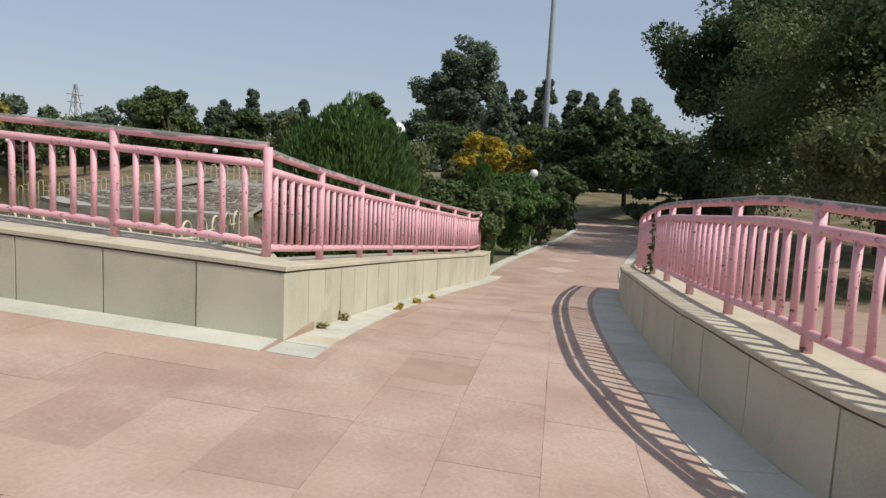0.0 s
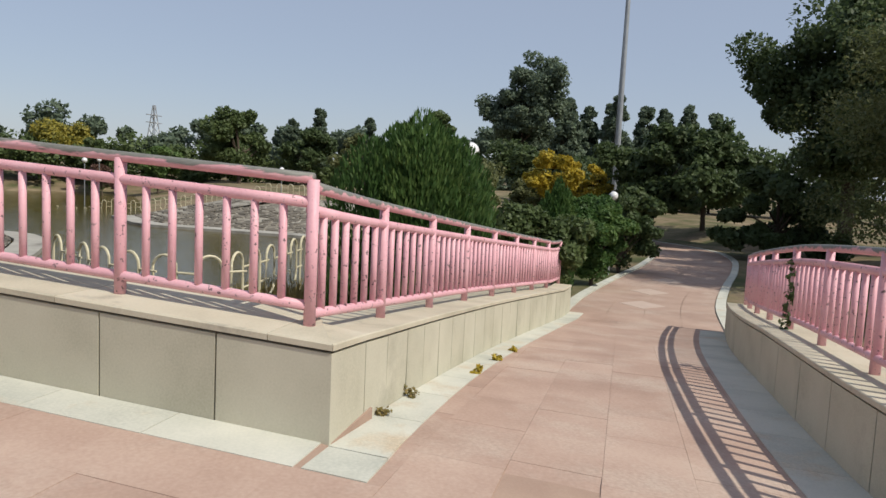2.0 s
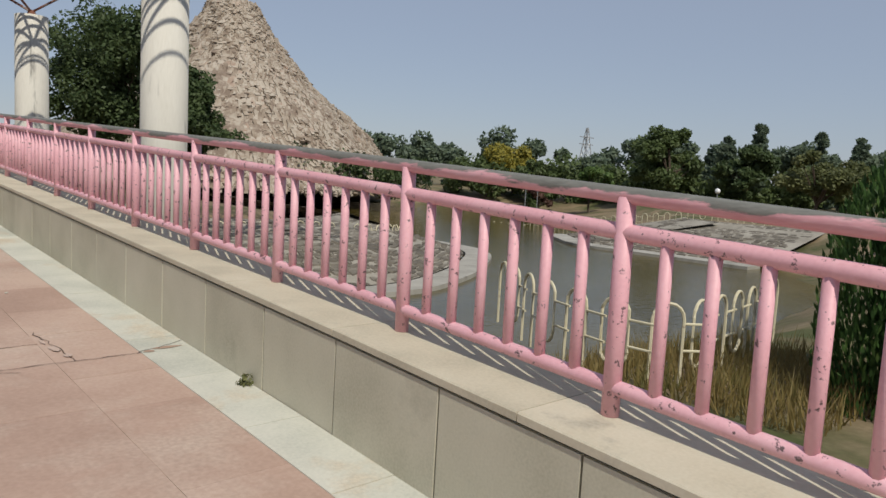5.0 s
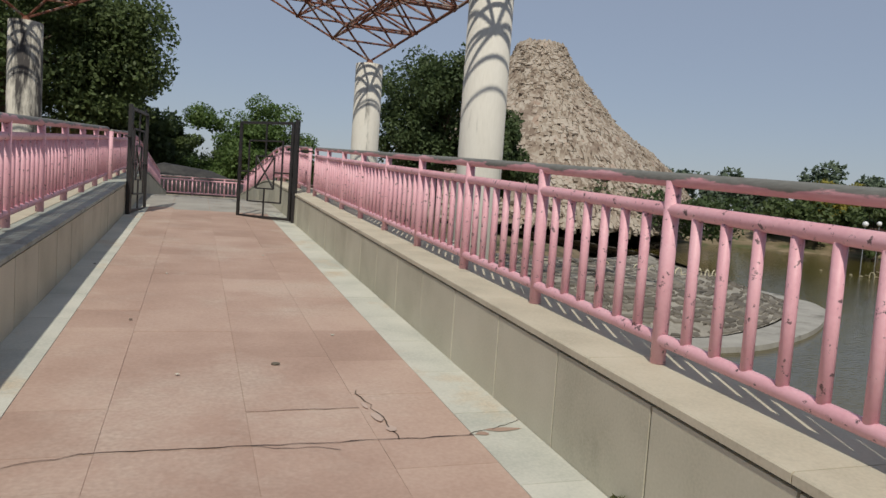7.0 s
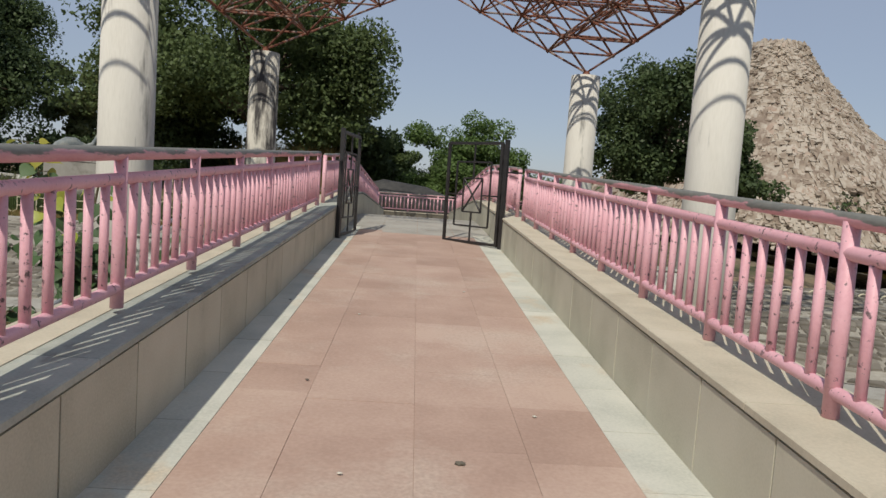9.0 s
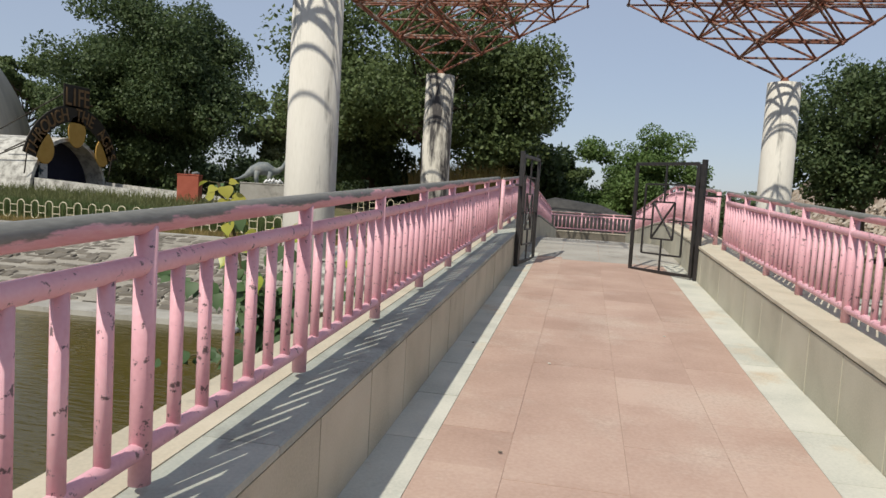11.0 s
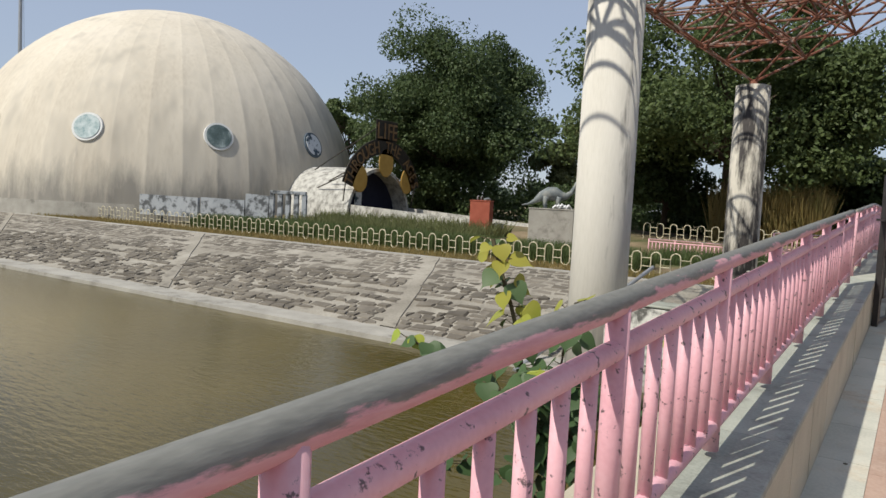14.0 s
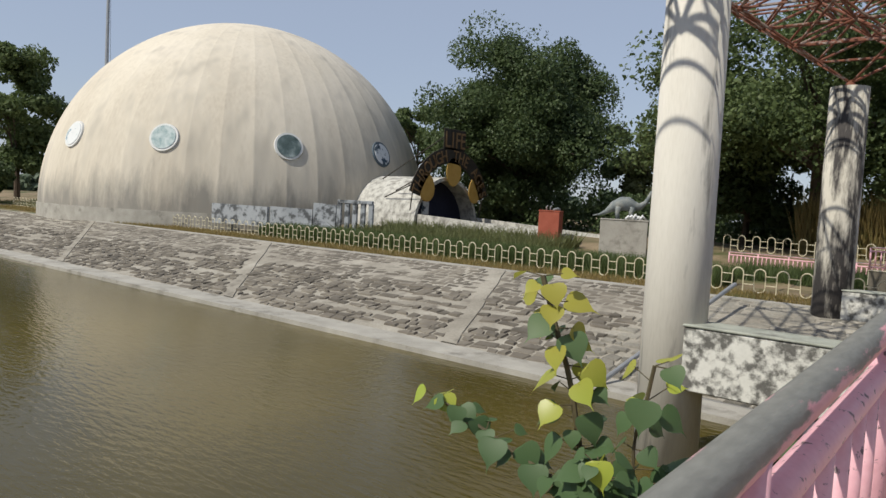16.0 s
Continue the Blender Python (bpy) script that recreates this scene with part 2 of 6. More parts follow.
_mp.inputs["Scale"].default_value, _mp.inputs["Rotation"].default_value = (1.0, 3.2, 1), (0, 0, 0.35)
_l.new(_geo.outputs["Position"], _mp.inputs[0])
_wn = _n.new("ShaderNodeTexNoise")
_wn.inputs["Scale"].default_value, _wn.inputs["Detail"].default_value = 2.4, 4
_l.new(_mp.outputs[0], _wn.inputs[0])
_bp = _n.new("ShaderNodeBump")
_bp.inputs["Strength"].default_value, _bp.inputs["Distance"].default_value = 0.35, 0.05
_l.new(_wn.outputs[0], _bp.inputs["Height"])
_l.new(_bp.outputs[0], _b.inputs["Normal"])

LEAF_DARK = leaf_material("dark_green_leaves", [(0.048, 0.078, 0.030), (0.082, 0.118, 0.046), (0.125, 0.165, 0.068)])
LEAF_MID = leaf_material("green_leaves", [(0.070, 0.100, 0.035), (0.108, 0.148, 0.053), (0.155, 0.195, 0.077)])
LEAF_BRIGHT = leaf_material("bright_green_leaves", [(0.075, 0.13, 0.035), (0.12, 0.19, 0.055), (0.17, 0.24, 0.08)])
LEAF_THUJA = leaf_material("thuja_sprays", [(0.040, 0.082, 0.022), (0.068, 0.135, 0.036), (0.135, 0.205, 0.055)])
LEAF_YELLOW = leaf_material("yellow_blossom", [(0.14, 0.15, 0.04), (0.48, 0.36, 0.04), (0.58, 0.45, 0.06)])
LEAF_OLIVE = leaf_material("olive_leaves", [(0.10, 0.118, 0.045), (0.155, 0.17, 0.068), (0.215, 0.22, 0.095)])
# Distance haze is put into this leaf colour: paler and bluer.
LEAF_HAZE = leaf_material("haze_tinted_leaves", [(0.090, 0.130, 0.090), (0.140, 0.180, 0.120), (0.180, 0.230, 0.140)])
LEAF_DRY = leaf_material("dry_grass", [(0.208, 0.156, 0.058), (0.312, 0.234, 0.091), (0.156, 0.156, 0.052)])
LEAF_YELLOW_GREEN = leaf_material("yellow_green_leaves", [(0.140, 0.175, 0.052), (0.385, 0.315, 0.052), (0.210, 0.228, 0.070)])
LEAF_ACACIA = leaf_material("feathery_acacia_leaves", [(0.085, 0.105, 0.035), (0.125, 0.145, 0.055), (0.175, 0.185, 0.08)])
LEAF_RUST = leaf_material("rusty_twigs", [(0.126, 0.070, 0.049), (0.182, 0.105, 0.077)])
LEAF_FIG = leaf_material("fig_leaves", [(0.035, 0.07, 0.027), (0.07, 0.125, 0.048), (0.13, 0.195, 0.085)], 0.5, 0.3)
LEAF_FIG_YOUNG = leaf_material("young_fig_leaves", [(0.275, 0.396, 0.055), (0.374, 0.462, 0.066), (0.396, 0.286, 0.066)], 0.35, 0.35)

# ---- mesh helpers ----


def mesh_object(name, verts, faces, mat, parent=None, label="", smooth=False):
    me = bpy.data.meshes.new(name)
    me.from_pydata([tuple(v) for v in verts], [], faces)
    if smooth:
        me.polygons.foreach_set("use_smooth", [True] * len(me.polygons))
    me.materials.append(mat)
    ob = new(name, me)
    if parent:
        ob.parent = parent
    if label:
        ob["label"] = label
    return ob


def part(name, bm, mat, parent=None, label="", smooth=False):
    me = bpy.data.meshes.new(name)
    bm.normal_update()
    bm.to_mesh(me)
    bm.free()
    if smooth:
        me.polygons.foreach_set("use_smooth", [True] * len(me.polygons))
    me.materials.append(mat)
    ob = new(name, me)
    if parent:
        ob.parent = parent
    if label:
        ob["label"] = label
    return ob


def shared(name, me, m, parent):
    """One more object on a mesh that others use too."""
    ob = new(name, me)
    ob.parent = parent
    ob.matrix_basis = m
    return ob


def empty(name, m=None):
    ob = new(name)
    ob.empty_display_size = 0.2
    if m is not None:
        ob.matrix_basis = m
    return ob


def add_box(bm, cx, cy, cz, sx, sy, sz, bevel=0.0, turn=None):
    m = Matrix.Translation((cx, cy, cz))
    if turn is not None:
        m = m @ turn
    g = bmesh.ops.create_cube(bm, size=1.0, matrix=m @ Matrix.Diagonal((sx, sy, sz, 1)))
    if bevel:
        edges = list({e for v in g["verts"] for e in v.link_edges})
        bmesh.ops.bevel(bm, geom=edges, offset=bevel, segments=1, affect="EDGES")


def add_rod(bm, a, b, r, seg=8, r2=None):
    a, b = Vector(a), Vector(b)
    d = b - a
    m = Matrix.Translation((a + b) / 2) @ d.to_track_quat("Z", "Y").to_matrix().to_4x4()
    bmesh.ops.create_cone(bm, cap_ends=True, segments=seg, radius1=r, radius2=r if r2 is None else r2, depth=d.length, matrix=m)


def add_pipe(bm, pts, r, seg=10, closed=False):
    """A round pipe along a line of points."""
    pts = [Vector(p) for p in pts]
    rings = []
    for i, p in enumerate(pts):
        if closed:
            d = pts[(i + 1) % len(pts)] - pts[i - 1]
        else:
            d = pts[min(i + 1, len(pts) - 1)] - pts[max(i - 1, 0)]
        d.normalize()
        side = d.cross(Vector((0, 0, 1)))
        if side.length < 1e-3:
            side = Vector((1, 0, 0))
        side.normalize()
        up = side.cross(d)
        rings.append([bm.verts.new(p + (side * math.cos(k * math.tau / seg) + up * math.sin(k * math.tau / seg)) * r) for k in range(seg)])
    n = len(rings)
    for i in range(n if closed else n - 1):
        a, b = rings[i], rings[(i + 1) % n]
        for k in range(seg):
            bm.faces.new((a[k], a[(k + 1) % seg], b[(k + 1) % seg], b[k]))
    if not closed:
        bm.faces.new(rings[0][::-1])
        bm.faces.new(rings[-1])


def smooth_line(points, step=0.25):
    """A Catmull-Rom line through plan points, at about even steps."""
    p = [np.array(q, float) for q in points]
    p = [2 * p[0] - p[1]] + p + [2 * p[-1] - p[-2]]
    out = []
    for i in range(1, len(p) - 2):
        n = max(2, int(np.linalg.norm(p[i + 1] - p[i]) / step))
        for k in range(n):
            t = k / n
            out.append(0.5 * (2 * p[i] + (p[i + 1] - p[i - 1]) * t + (2 * p[i - 1] - 5 * p[i] + 4 * p[i + 1] - p[i + 2]) * t * t
                              + (3 * p[i] - p[i - 1] - 3 * p[i + 1] + p[i + 2]) * t ** 3))
    out.append(p[-2])
    return out


def along(line, s):
    """The plan point and direction at s metres along a line of plan points."""
    for i in range(len(line) - 1):
        d = line[i + 1] - line[i]
        n = np.linalg.norm(d)
        if s <= n or i == len(line) - 2:
            return line[i] + d * (s / n), d / n
        s -= n


def line_length(line):
    return float(sum(np.linalg.norm(line[i + 1] - line[i]) for i in range(len(line) - 1)))


def smoothstep(a, b, x):
    t = min(max((x - a) / (b - a), 0.0), 1.0)
    return t * t * (3 - 2 * t)


# ---- plan ----
X_LEFT, X_RIGHT = 2.115, 5.30       # inner faces of the bridge parapets
RED_LEFT, RED_RIGHT = 2.446, 4.921  # edges of the red paving on the bridge
GATE_Y, END_Y = 18.85, 43.0
WALL_H, WALL_W, RAIL_IN = 0.61, 0.70, 0.33
WATER_Z = -2.2


def deck_z(y):
    """Height of the bridge's floor: it climbs to a crest behind the gate and falls again."""
    y = max(y, -3.0)
    if y < 6:
        return 0.058 * (y - 2.5)
    if y < 23:
        return 0.203 + 0.050 * (y - 6)
    if y < 27:
        t = (y - 23) / 4
        return 1.053 + 4 * (0.050 * t - 0.055 * t * t)
    return 1.033 - 0.060 * (y - 27)


def path_z(x, y):
    """Height of the paving at the junction and of the path that runs down from it."""
    t = min(max((x - 4.8) / 0.8, 0.0), 1.0)
    down = -0.105 * (0.4 * t * t + max(0.0, x - 5.6))
    if x > 16.5:
        down = -1.1865 - 0.03 * (x - 16.5) * (1 - smoothstep(20, 40, x) * 0.6)
    return deck_z(y) * (1 - smoothstep(4.5, 10.5, x)) + down


LEFT_WALL_LINE = smooth_line([(5.30, 2.50), (6.8, 2.53), (8.8, 2.50), (11.5, 2.38), (17.3, 1.95)])
RIGHT_WALL_LINE = smooth_line([(16.3, -1.15), (14.0, -0.90), (11.6, -0.74), (9.0, -0.68), (6.35, -0.74), (4.7, -0.91), (3.5, -1.26), (2.3, -1.98), (1.2, -3.35), (0.5, -5.5), (0.2, -9.0)])

# ---- ground, pond and banks ----
POND = [(-140, 24.8), (-60, 24.8), (-30, 24.8), (0, 24.8), (5, 23.8), (11, 21.5), (17, 19.9), (21.3, 21.3), (25.6, 24.2), (29.0, 27.6), (30.0, 32), (31, 60), (60, 75),
        (75, 60), (44, 36), (38.6, 29.5), (38.4, 16.5), (34, 12.5), (24, 11.2), (16, 10.8), (10, 11.3), (6.5, 9.0), (1.0, 8.0), (-6, 6.5), (-140, 5.0)]
_pa = np.array(POND)
_pb = np.roll(_pa, -1, axis=0)


def shore_distance(p):
    """Signed distance of plan points to the pond's edge: below 0 in the water."""
    p = np.asarray(p, float)
    best = np.full(len(p), 1e9)
    inside = np.zeros(len(p), bool)
    for a, b in zip(_pa, _pb):
        d = b - a
        t = np.clip(((p - a) @ d) / (d @ d), 0, 1)
        best = np.minimum(best, np.hypot(*(p - a - t[:, None] * d).T))
        cross = ((a[1] > p[:, 1]) != (b[1] > p[:, 1]))
        with np.errstate(divide="ignore", invalid="ignore"):
            xi = a[0] + (p[:, 1] - a[1]) * d[0] / d[1]
        inside ^= cross & (p[:, 0] < xi)
    return np.where(inside, -best, best)


def land_z(p):
    """Height of the ground: banks, lawns and the path's cutting."""
    p = np.asarray(p, float)
    x, y = p[:, 0], p[:, 1]
    d = shore_distance(p)
    north = np.clip((y - 13) / 6, 0, 1)
    run = 3.0 + 6.6 * north
    top = -0.95 + 0.50 * north
    z = WATER_Z + (top - WATER_Z) * np.clip(d / run, 0, 1)
    z = z - 0.45 * north * np.clip(d / 0.4, 0, 1) * np.clip((run + 0.2 - d) / 0.5, 0, 1)
    z = np.where(d < 0, np.maximum(WATER_Z + d * 0.5, -3.2), z)
    rise = np.clip((y - 41) / 14, 0, 1) * np.clip((8 - x) / 10, 0, 1)
    z = z + 1.1 * rise * rise * (3 - 2 * rise) * np.clip(d / 5, 0, 1)
    far = np.hypot(x - 5, y - 10)
    z = z + 0.45 * np.clip((far - 60) / 60, 0, 1)
    slope = np.interp(x, [-10, 5, 17, 40, 60], [-0.35, -0.35, -1.42, -2.02, -2.1])
    near = np.clip(1 - np.maximum(0, np.abs(y - np.interp(x, [5, 17, 26, 36, 45], [0.9, 0.4, -0.7, -2.1, 1.0])) - 3.0) / 5.0, 0, 1) * np.clip(1 - np.maximum(0, x - 52) / 15, 0, 1) * np.clip((d - 0.3) / 2, 0, 1)
    near = near * near * (3 - 2 * near)
    return z * (1 - near) + slope * near


def axis_steps(lo, hi, fine_lo, fine_hi, fine, ratio=1.25):
    v = list(np.arange(fine_lo, fine_hi + 1e-6, fine))
    s, a = fine, fine_hi
    while a < hi:
        s *= ratio
        a += s
        v.append(a)
    s, a = fine, fine_lo
    while a > lo:
        s *= ratio
        a -= s
        v.insert(0, a)
    return np.array(v)


def build_ground():
    xs = axis_steps(-900, 900, -70, 60, 1.0)
    ys = axis_steps(-500, 900, -20, 62, 0.8)
    gx, gy = np.meshgrid(xs, ys)
    p = np.column_stack((gx.ravel(), gy.ravel()))
    z = land_z(p)
    rng = np.random.RandomState(3)
    z = z + rng.uniform(-0.03, 0.03, len(z)) * (np.abs(p[:, 0]) < 120)
    nx = len(xs)
    faces = [(j * nx + i, j * nx + i + 1, (j + 1) * nx + i + 1, (j + 1) * nx + i) for j in range(len(ys) - 1) for i in range(nx - 1)]
    ob = mesh_object("ground", np.column_stack((p, z)), faces, SOIL, smooth=True)
    tagged(ob, "dry earth and thin grass around the pond", "ground", kind="structure")
    w = mesh_object("water", [(-140, 4, WATER_Z), (80, 4, WATER_Z), (80, 80, WATER_Z), (-140, 80, WATER_Z)], [(0, 1, 2, 3)], WATER)
    tagged(w, "murky olive green pond water with fine ripples", "water", kind="structure")


build_ground()


def ribbon(name, line, w0, w1, z0, zt, mat, label):
    """A strip with thickness along a plan line, from w0 to w1 to the line's left."""
    v, f = [], []
    for i, q in enumerate(line):
        d = line[min(i + 1, len(line) - 1)] - line[max(i - 1, 0)]
        d = d / np.linalg.norm(d)
        nrm = np.array((-d[1], d[0]))
        a, b = q + nrm * w0, q + nrm * w1
        v += [(a[0], a[1], zt(a)), (b[0], b[1], zt(b)), (a[0], a[1], zt(a) - z0), (b[0], b[1], zt(b) - z0)]
    for i in range(len(line) - 1):
        k = 4 * i
        f += [(k, k + 4, k + 5, k + 1), (k, k + 2, k + 6, k + 4), (k + 1, k + 5, k + 7, k + 3), (k + 2, k + 3, k + 7, k + 6)]
    n = 4 * (len(line) - 1)
    f += [(0, 1, 3, 2), (n, n + 2, n + 3, n + 1)]
    ob = mesh_object(name, v, f, mat)
    return tagged(ob, label, "", kind="structure")


north_left = smooth_line([(-100, 24.8), (-60, 24.8), (-30, 24.8), (0, 24.8), (5, 23.8)], 3.0)
north_right = smooth_line([(5, 23.8), (11, 21.5), (17, 19.9), (21.3, 21.3), (25.6, 24.2), (29.0, 27.6), (30.0, 32), (31, 50)], 1.0)
ribbon("embankment_toe", north_left, -0.15, 1.25, 0.5, lambda q: WATER_Z + 0.163, CONCRETE, "pale concrete kerb at the foot of the bank")
ribbon("embankment_toe", north_right, -0.15, 1.1, 0.5, lambda q: WATER_Z + 0.163, CONCRETE, "pale concrete kerb at the foot of the rounded bank")


east_shore = smooth_line([(43.0, 34.8), (40.6, 31.9), (38.7, 29.0), (38.5, 24.0), (38.4, 18.2)], 1.0)
ribbon("embankment_toe", east_shore, -0.15, 1.25, 0.5, lambda q: WATER_Z + 0.163, CONCRETE, "pale concrete kerb at the foot of the far bank")

BANK_RUN = {id(north_left): 8.6, id(north_right): 6.0, id(east_shore): 8.6}


def bank_point(line, s, u):
    """A point of the sloping bank: s metres along the shore, u from 0 at its foot to 1 at its top."""
    q, d = along(line, s)
    nrm = np.array((-d[1], d[0]))
    w = q + nrm * (1.2 + BANK_RUN[id(line)] * u)
    return Vector((w[0], w[1], WATER_Z + 0.16 + 1.66 * u))


def bank_sheet(line, label):
    n = max(8, int(line_length(line) / 1.5))
    L = line_length(line)
    v, f = [], []
    for i in range(n + 1):
        for k in range(9):
            v.append(bank_point(line, L * i / n, k / 8))
    for i in range(n):
        for k in range(8):
            a = i * 9 + k
            f.append((a, a + 9, a + 10, a + 1))
    ob = mesh_object("embankment", v, f, BANK_MORTAR)
    tagged(ob, label, "embankment", kind="structure")
    return ob, L


bank_left, bank_left_len = bank_sheet(north_left, "sloping stone-pitched bank of the pond with pale mortar")
bank_right, bank_right_len = bank_sheet(north_right, "rounded stone-pitched bank below the rock hill")

bank_east, bank_east_len = bank_sheet(east_shore, "sloping stone-pitched bank on the far side of the pond")

# ---- bridge and path floors ----


def slab(name, corners, thick, zf, mat, parent, lift=0.0, tilt=0.0):
    top = [(x, y, zf(x, y) + lift + tilt * k) for k, (x, y) in enumerate(corners)]
    low = [(x, y, z - thick) for x, y, z in top]
    return mesh_object(name, top + low, [(0, 1, 2, 3), (0, 4, 5, 1), (1, 5, 6, 2), (2, 6, 7, 3), (3, 7, 4, 0)], mat, parent)


def bridge_sheet(name, x0, x1, y0, y1, drop, mat, thick, label):
    ys = np.arange(y0, y1 + 0.01, 0.5)
    v, f = [], []
    for y in ys:
        z = deck_z(y) - drop
        v += [(x0, y, z), (x1, y, z), (x1, y, z - thick), (x0, y, z - thick)]
    for i in range(len(ys) - 1):
        k = 4 * i
        f += [(k, k + 1, k + 5, k + 4), (k + 1, k + 2, k + 6, k + 5), (k + 2, k + 3, k + 7, k + 6), (k + 3, k, k + 4, k + 7)]
    n = 4 * (len(ys) - 1)
    f += [(0, 3, 2, 1), (n, n + 1, n + 2, n + 3)]
    ob = mesh_object(name, v, f, mat)
    return tagged(ob, label, "floor", kind="structure")


floor_bridge = bridge_sheet("floor_bridge", X_LEFT - 0.75, X_RIGHT + 0.75, 2.5, END_Y + 6, 0.0042, MORTAR, 0.45, "red sandstone paving of a foot bridge")
# junction paving bed
jx, jy = np.arange(-12, 17.6, 0.6), np.arange(-12, 2.76, 0.6)
jv = [(x, y, path_z(x, y) - 0.011) for y in jy for x in jx] + [(x, 2.9, path_z(x, 2.9) - 0.011) for x in jx]
jn = len(jx)
jf = [(j * jn + i, j * jn + i + 1, (j + 1) * jn + i + 1, (j + 1) * jn + i) for j in range(len(jy)) for i in range(jn - 1)]
floor_junction = tagged(mesh_object("floor_junction", jv, jf, MORTAR), "red sandstone paving where two walkways meet", "floor", kind="structure")
PATH_LINE = smooth_line([(16.35, 0.43), (20.5, 0.15), (25.8, -0.65), (31, -1.6), (36, -2.2), (40, -1.7), (45, 1.0), (50, 6.0)], 0.8)
floor_path = ribbon("path", PATH_LINE, -1.6, 1.6, 0.2, lambda q: path_z(q[0], 1.0) - 0.014, MORTAR, "paved red stone park path going on into tree shade")
for side, name in ((1.6, "kerb"), (-1.85, "kerb")):
    ribbon(name, PATH_LINE, side, side + 0.25, 0.25, lambda q: path_z(q[0], 1.0) + 0.03, GREY_STRIP, "pale stone kerb along the path")
ribbon("soil_verge", PATH_LINE, 1.86, 5.2, 0.5, lambda q: path_z(q[0], 1.0) + 0.02, SOIL, "bare brown soil with fallen leaves beside the path")
ribbon("grass_verge", PATH_LINE, -4.6, -1.86, 0.5, lambda q: path_z(q[0], 1.0) + 0.02, SOIL, "dry trodden grass verge beside the path")

# ---- parapets ----


def parapet(name, line, z_of, label, joints=0.9, height=WALL_H, width=WALL_W, start_joint=0.0, under=0.5, coping=None, mitre=(0, 0)):
    """A low wall to the left of a plan line: dark core, upright cladding slabs, and coping slabs."""
    L = line_length(line)
    w = empty(name)
    tagged(w, label, "wall", kind="structure")

    def corner(s, o):
        """How far a point at offset o slides along the line where the wall meets another at a corner."""
        return o * mitre[0] if s < 0.02 else (-o * mitre[1] if s > L - 0.02 else 0.0)
    n = max(2, int(L / 0.4))
    v, f = [], []
    for i in range(n + 1):
        q, d = along(line, 0.03 + (L - 0.06) * i / n)
        nrm = np.array((-d[1], d[0]))
        end = mitre[0] if i == 0 else (-mitre[1] if i == n else 0)
        a, b = q + nrm * 0.02 + d * end * 0.02, q + nrm * (width - 0.03) + d * end * (width - 0.03)
        z = z_of(q[0], q[1])
        v += [(a[0], a[1], z + height - 0.045), (b[0], b[1], z + height - 0.045), (a[0], a[1], z - under), (b[0], b[1], z - under)]
    for i in range(n):
        k = 4 * i
        f += [(k, k + 4, k + 5, k + 1), (k, k + 2, k + 6, k + 4), (k + 1, k + 5, k + 7, k + 3)]
    k = 4 * n
    f += [(0, 1, 3, 2), (k, k + 2, k + 3, k + 1)]
    mesh_object("wall_core", v, f, CORE, w)
    rng = random.Random(name + label)
    cuts = [0.0] if start_joint > 0.05 else []
    cuts += [start_joint + joints * k + rng.uniform(-0.012, 0.012) * (k > 0) for k in range(int((L - 0.15 - start_joint) / joints) + 1)]
    cuts.append(L)
    for a, b in zip(cuts[:-1], cuts[1:]):
        g0, g1 = (0.0 if a < 0.01 and mitre[0] else 0.007), (0.0 if b > L - 0.01 and mitre[1] else 0.007)
        (p0, d0), (p1, d1) = along(line, a + g0), along(line, b - g1)
        n0, n1 = np.array((-d0[1], d0[0])), np.array((-d1[1], d1[0]))
        lean = rng.uniform(-0.004, 0.004)
        pv = []
        for q, nr, dd, ss in ((p0, n0, d0, a), (p1, n1, d1, b)):
            z = z_of(q[0], q[1])
            for o, zz in ((0.0 + lean, z - 0.02), (0.0, z + height - 0.062), (0.03, z + height - 0.062), (0.03, z - 0.02)):
                h = q + nr * o + dd * corner(ss, o)
                pv.append((h[0], h[1], zz))
        mesh_object("cladding_slab", pv, [(0, 1, 5, 4), (1, 2, 6, 5), (2, 3, 7, 6), (0, 3, 2, 1), (4, 5, 6, 7)], CLADDING, w)
    for s0, flip in ((0.0, -1), (L, 1)):
        if mitre[0 if flip < 0 else 1]:
            continue
        q, d = along(line, s0)
        nr = np.array((-d[1], d[0]))
        z = z_of(q[0], q[1])
        pv = []
        for o in (0.002, width - 0.03):
            for e, zz in ((0.004, z - 0.02), (0.004, z + height - 0.062), (0.03, z + height - 0.062), (0.03, z - 0.02)):
                h = q + nr * o + d * flip * (e - 0.03)
                pv.append((h[0], h[1], zz))
        mesh_object("cladding_slab", pv, [(0, 1, 5, 4), (1, 2, 6, 5), (2, 3, 7, 6), (3, 0, 4, 7), (0, 3, 2, 1), (4, 5, 6, 7)], CLADDING, w)
    s, cuts = 0.0, []
    while s < L - 0.2:
        cuts.append(s)
        s += 1.35 * rng.uniform(0.85, 1.15)
    cuts.append(L)
    for a, b in zip(cuts[:-1], cuts[1:]):
        steps = max(1, int((b - a) / 0.45))
        pv, pf = [], []
        for i in range(steps + 1):
            q, d = along(line, a + 0.003 + (b - a - 0.006) * i / steps)
            nr = np.array((-d[1], d[0]))
            z = z_of(q[0], q[1]) + height
            at_end = a if i == 0 else (b if i == steps else L / 2)
            for o, zz in ((-0.012, z - 0.007), (-0.004, z), (width, z), (width, z - 0.042), (-0.012, z - 0.042)):
                h = q + nr * o + d * corner(at_end, o)
                pv.append((h[0], h[1], zz))
        for i in range(steps):
            k = 5 * i
            for j in range(5):
                pf.append((k + j, k + (j + 1) % 5, k + 5 + (j + 1) % 5, k + 5 + j))
        pf += [(0, 4, 3, 2, 1), (5 * steps, 5 * steps + 1, 5 * steps + 2, 5 * steps + 3, 5 * steps + 4)]
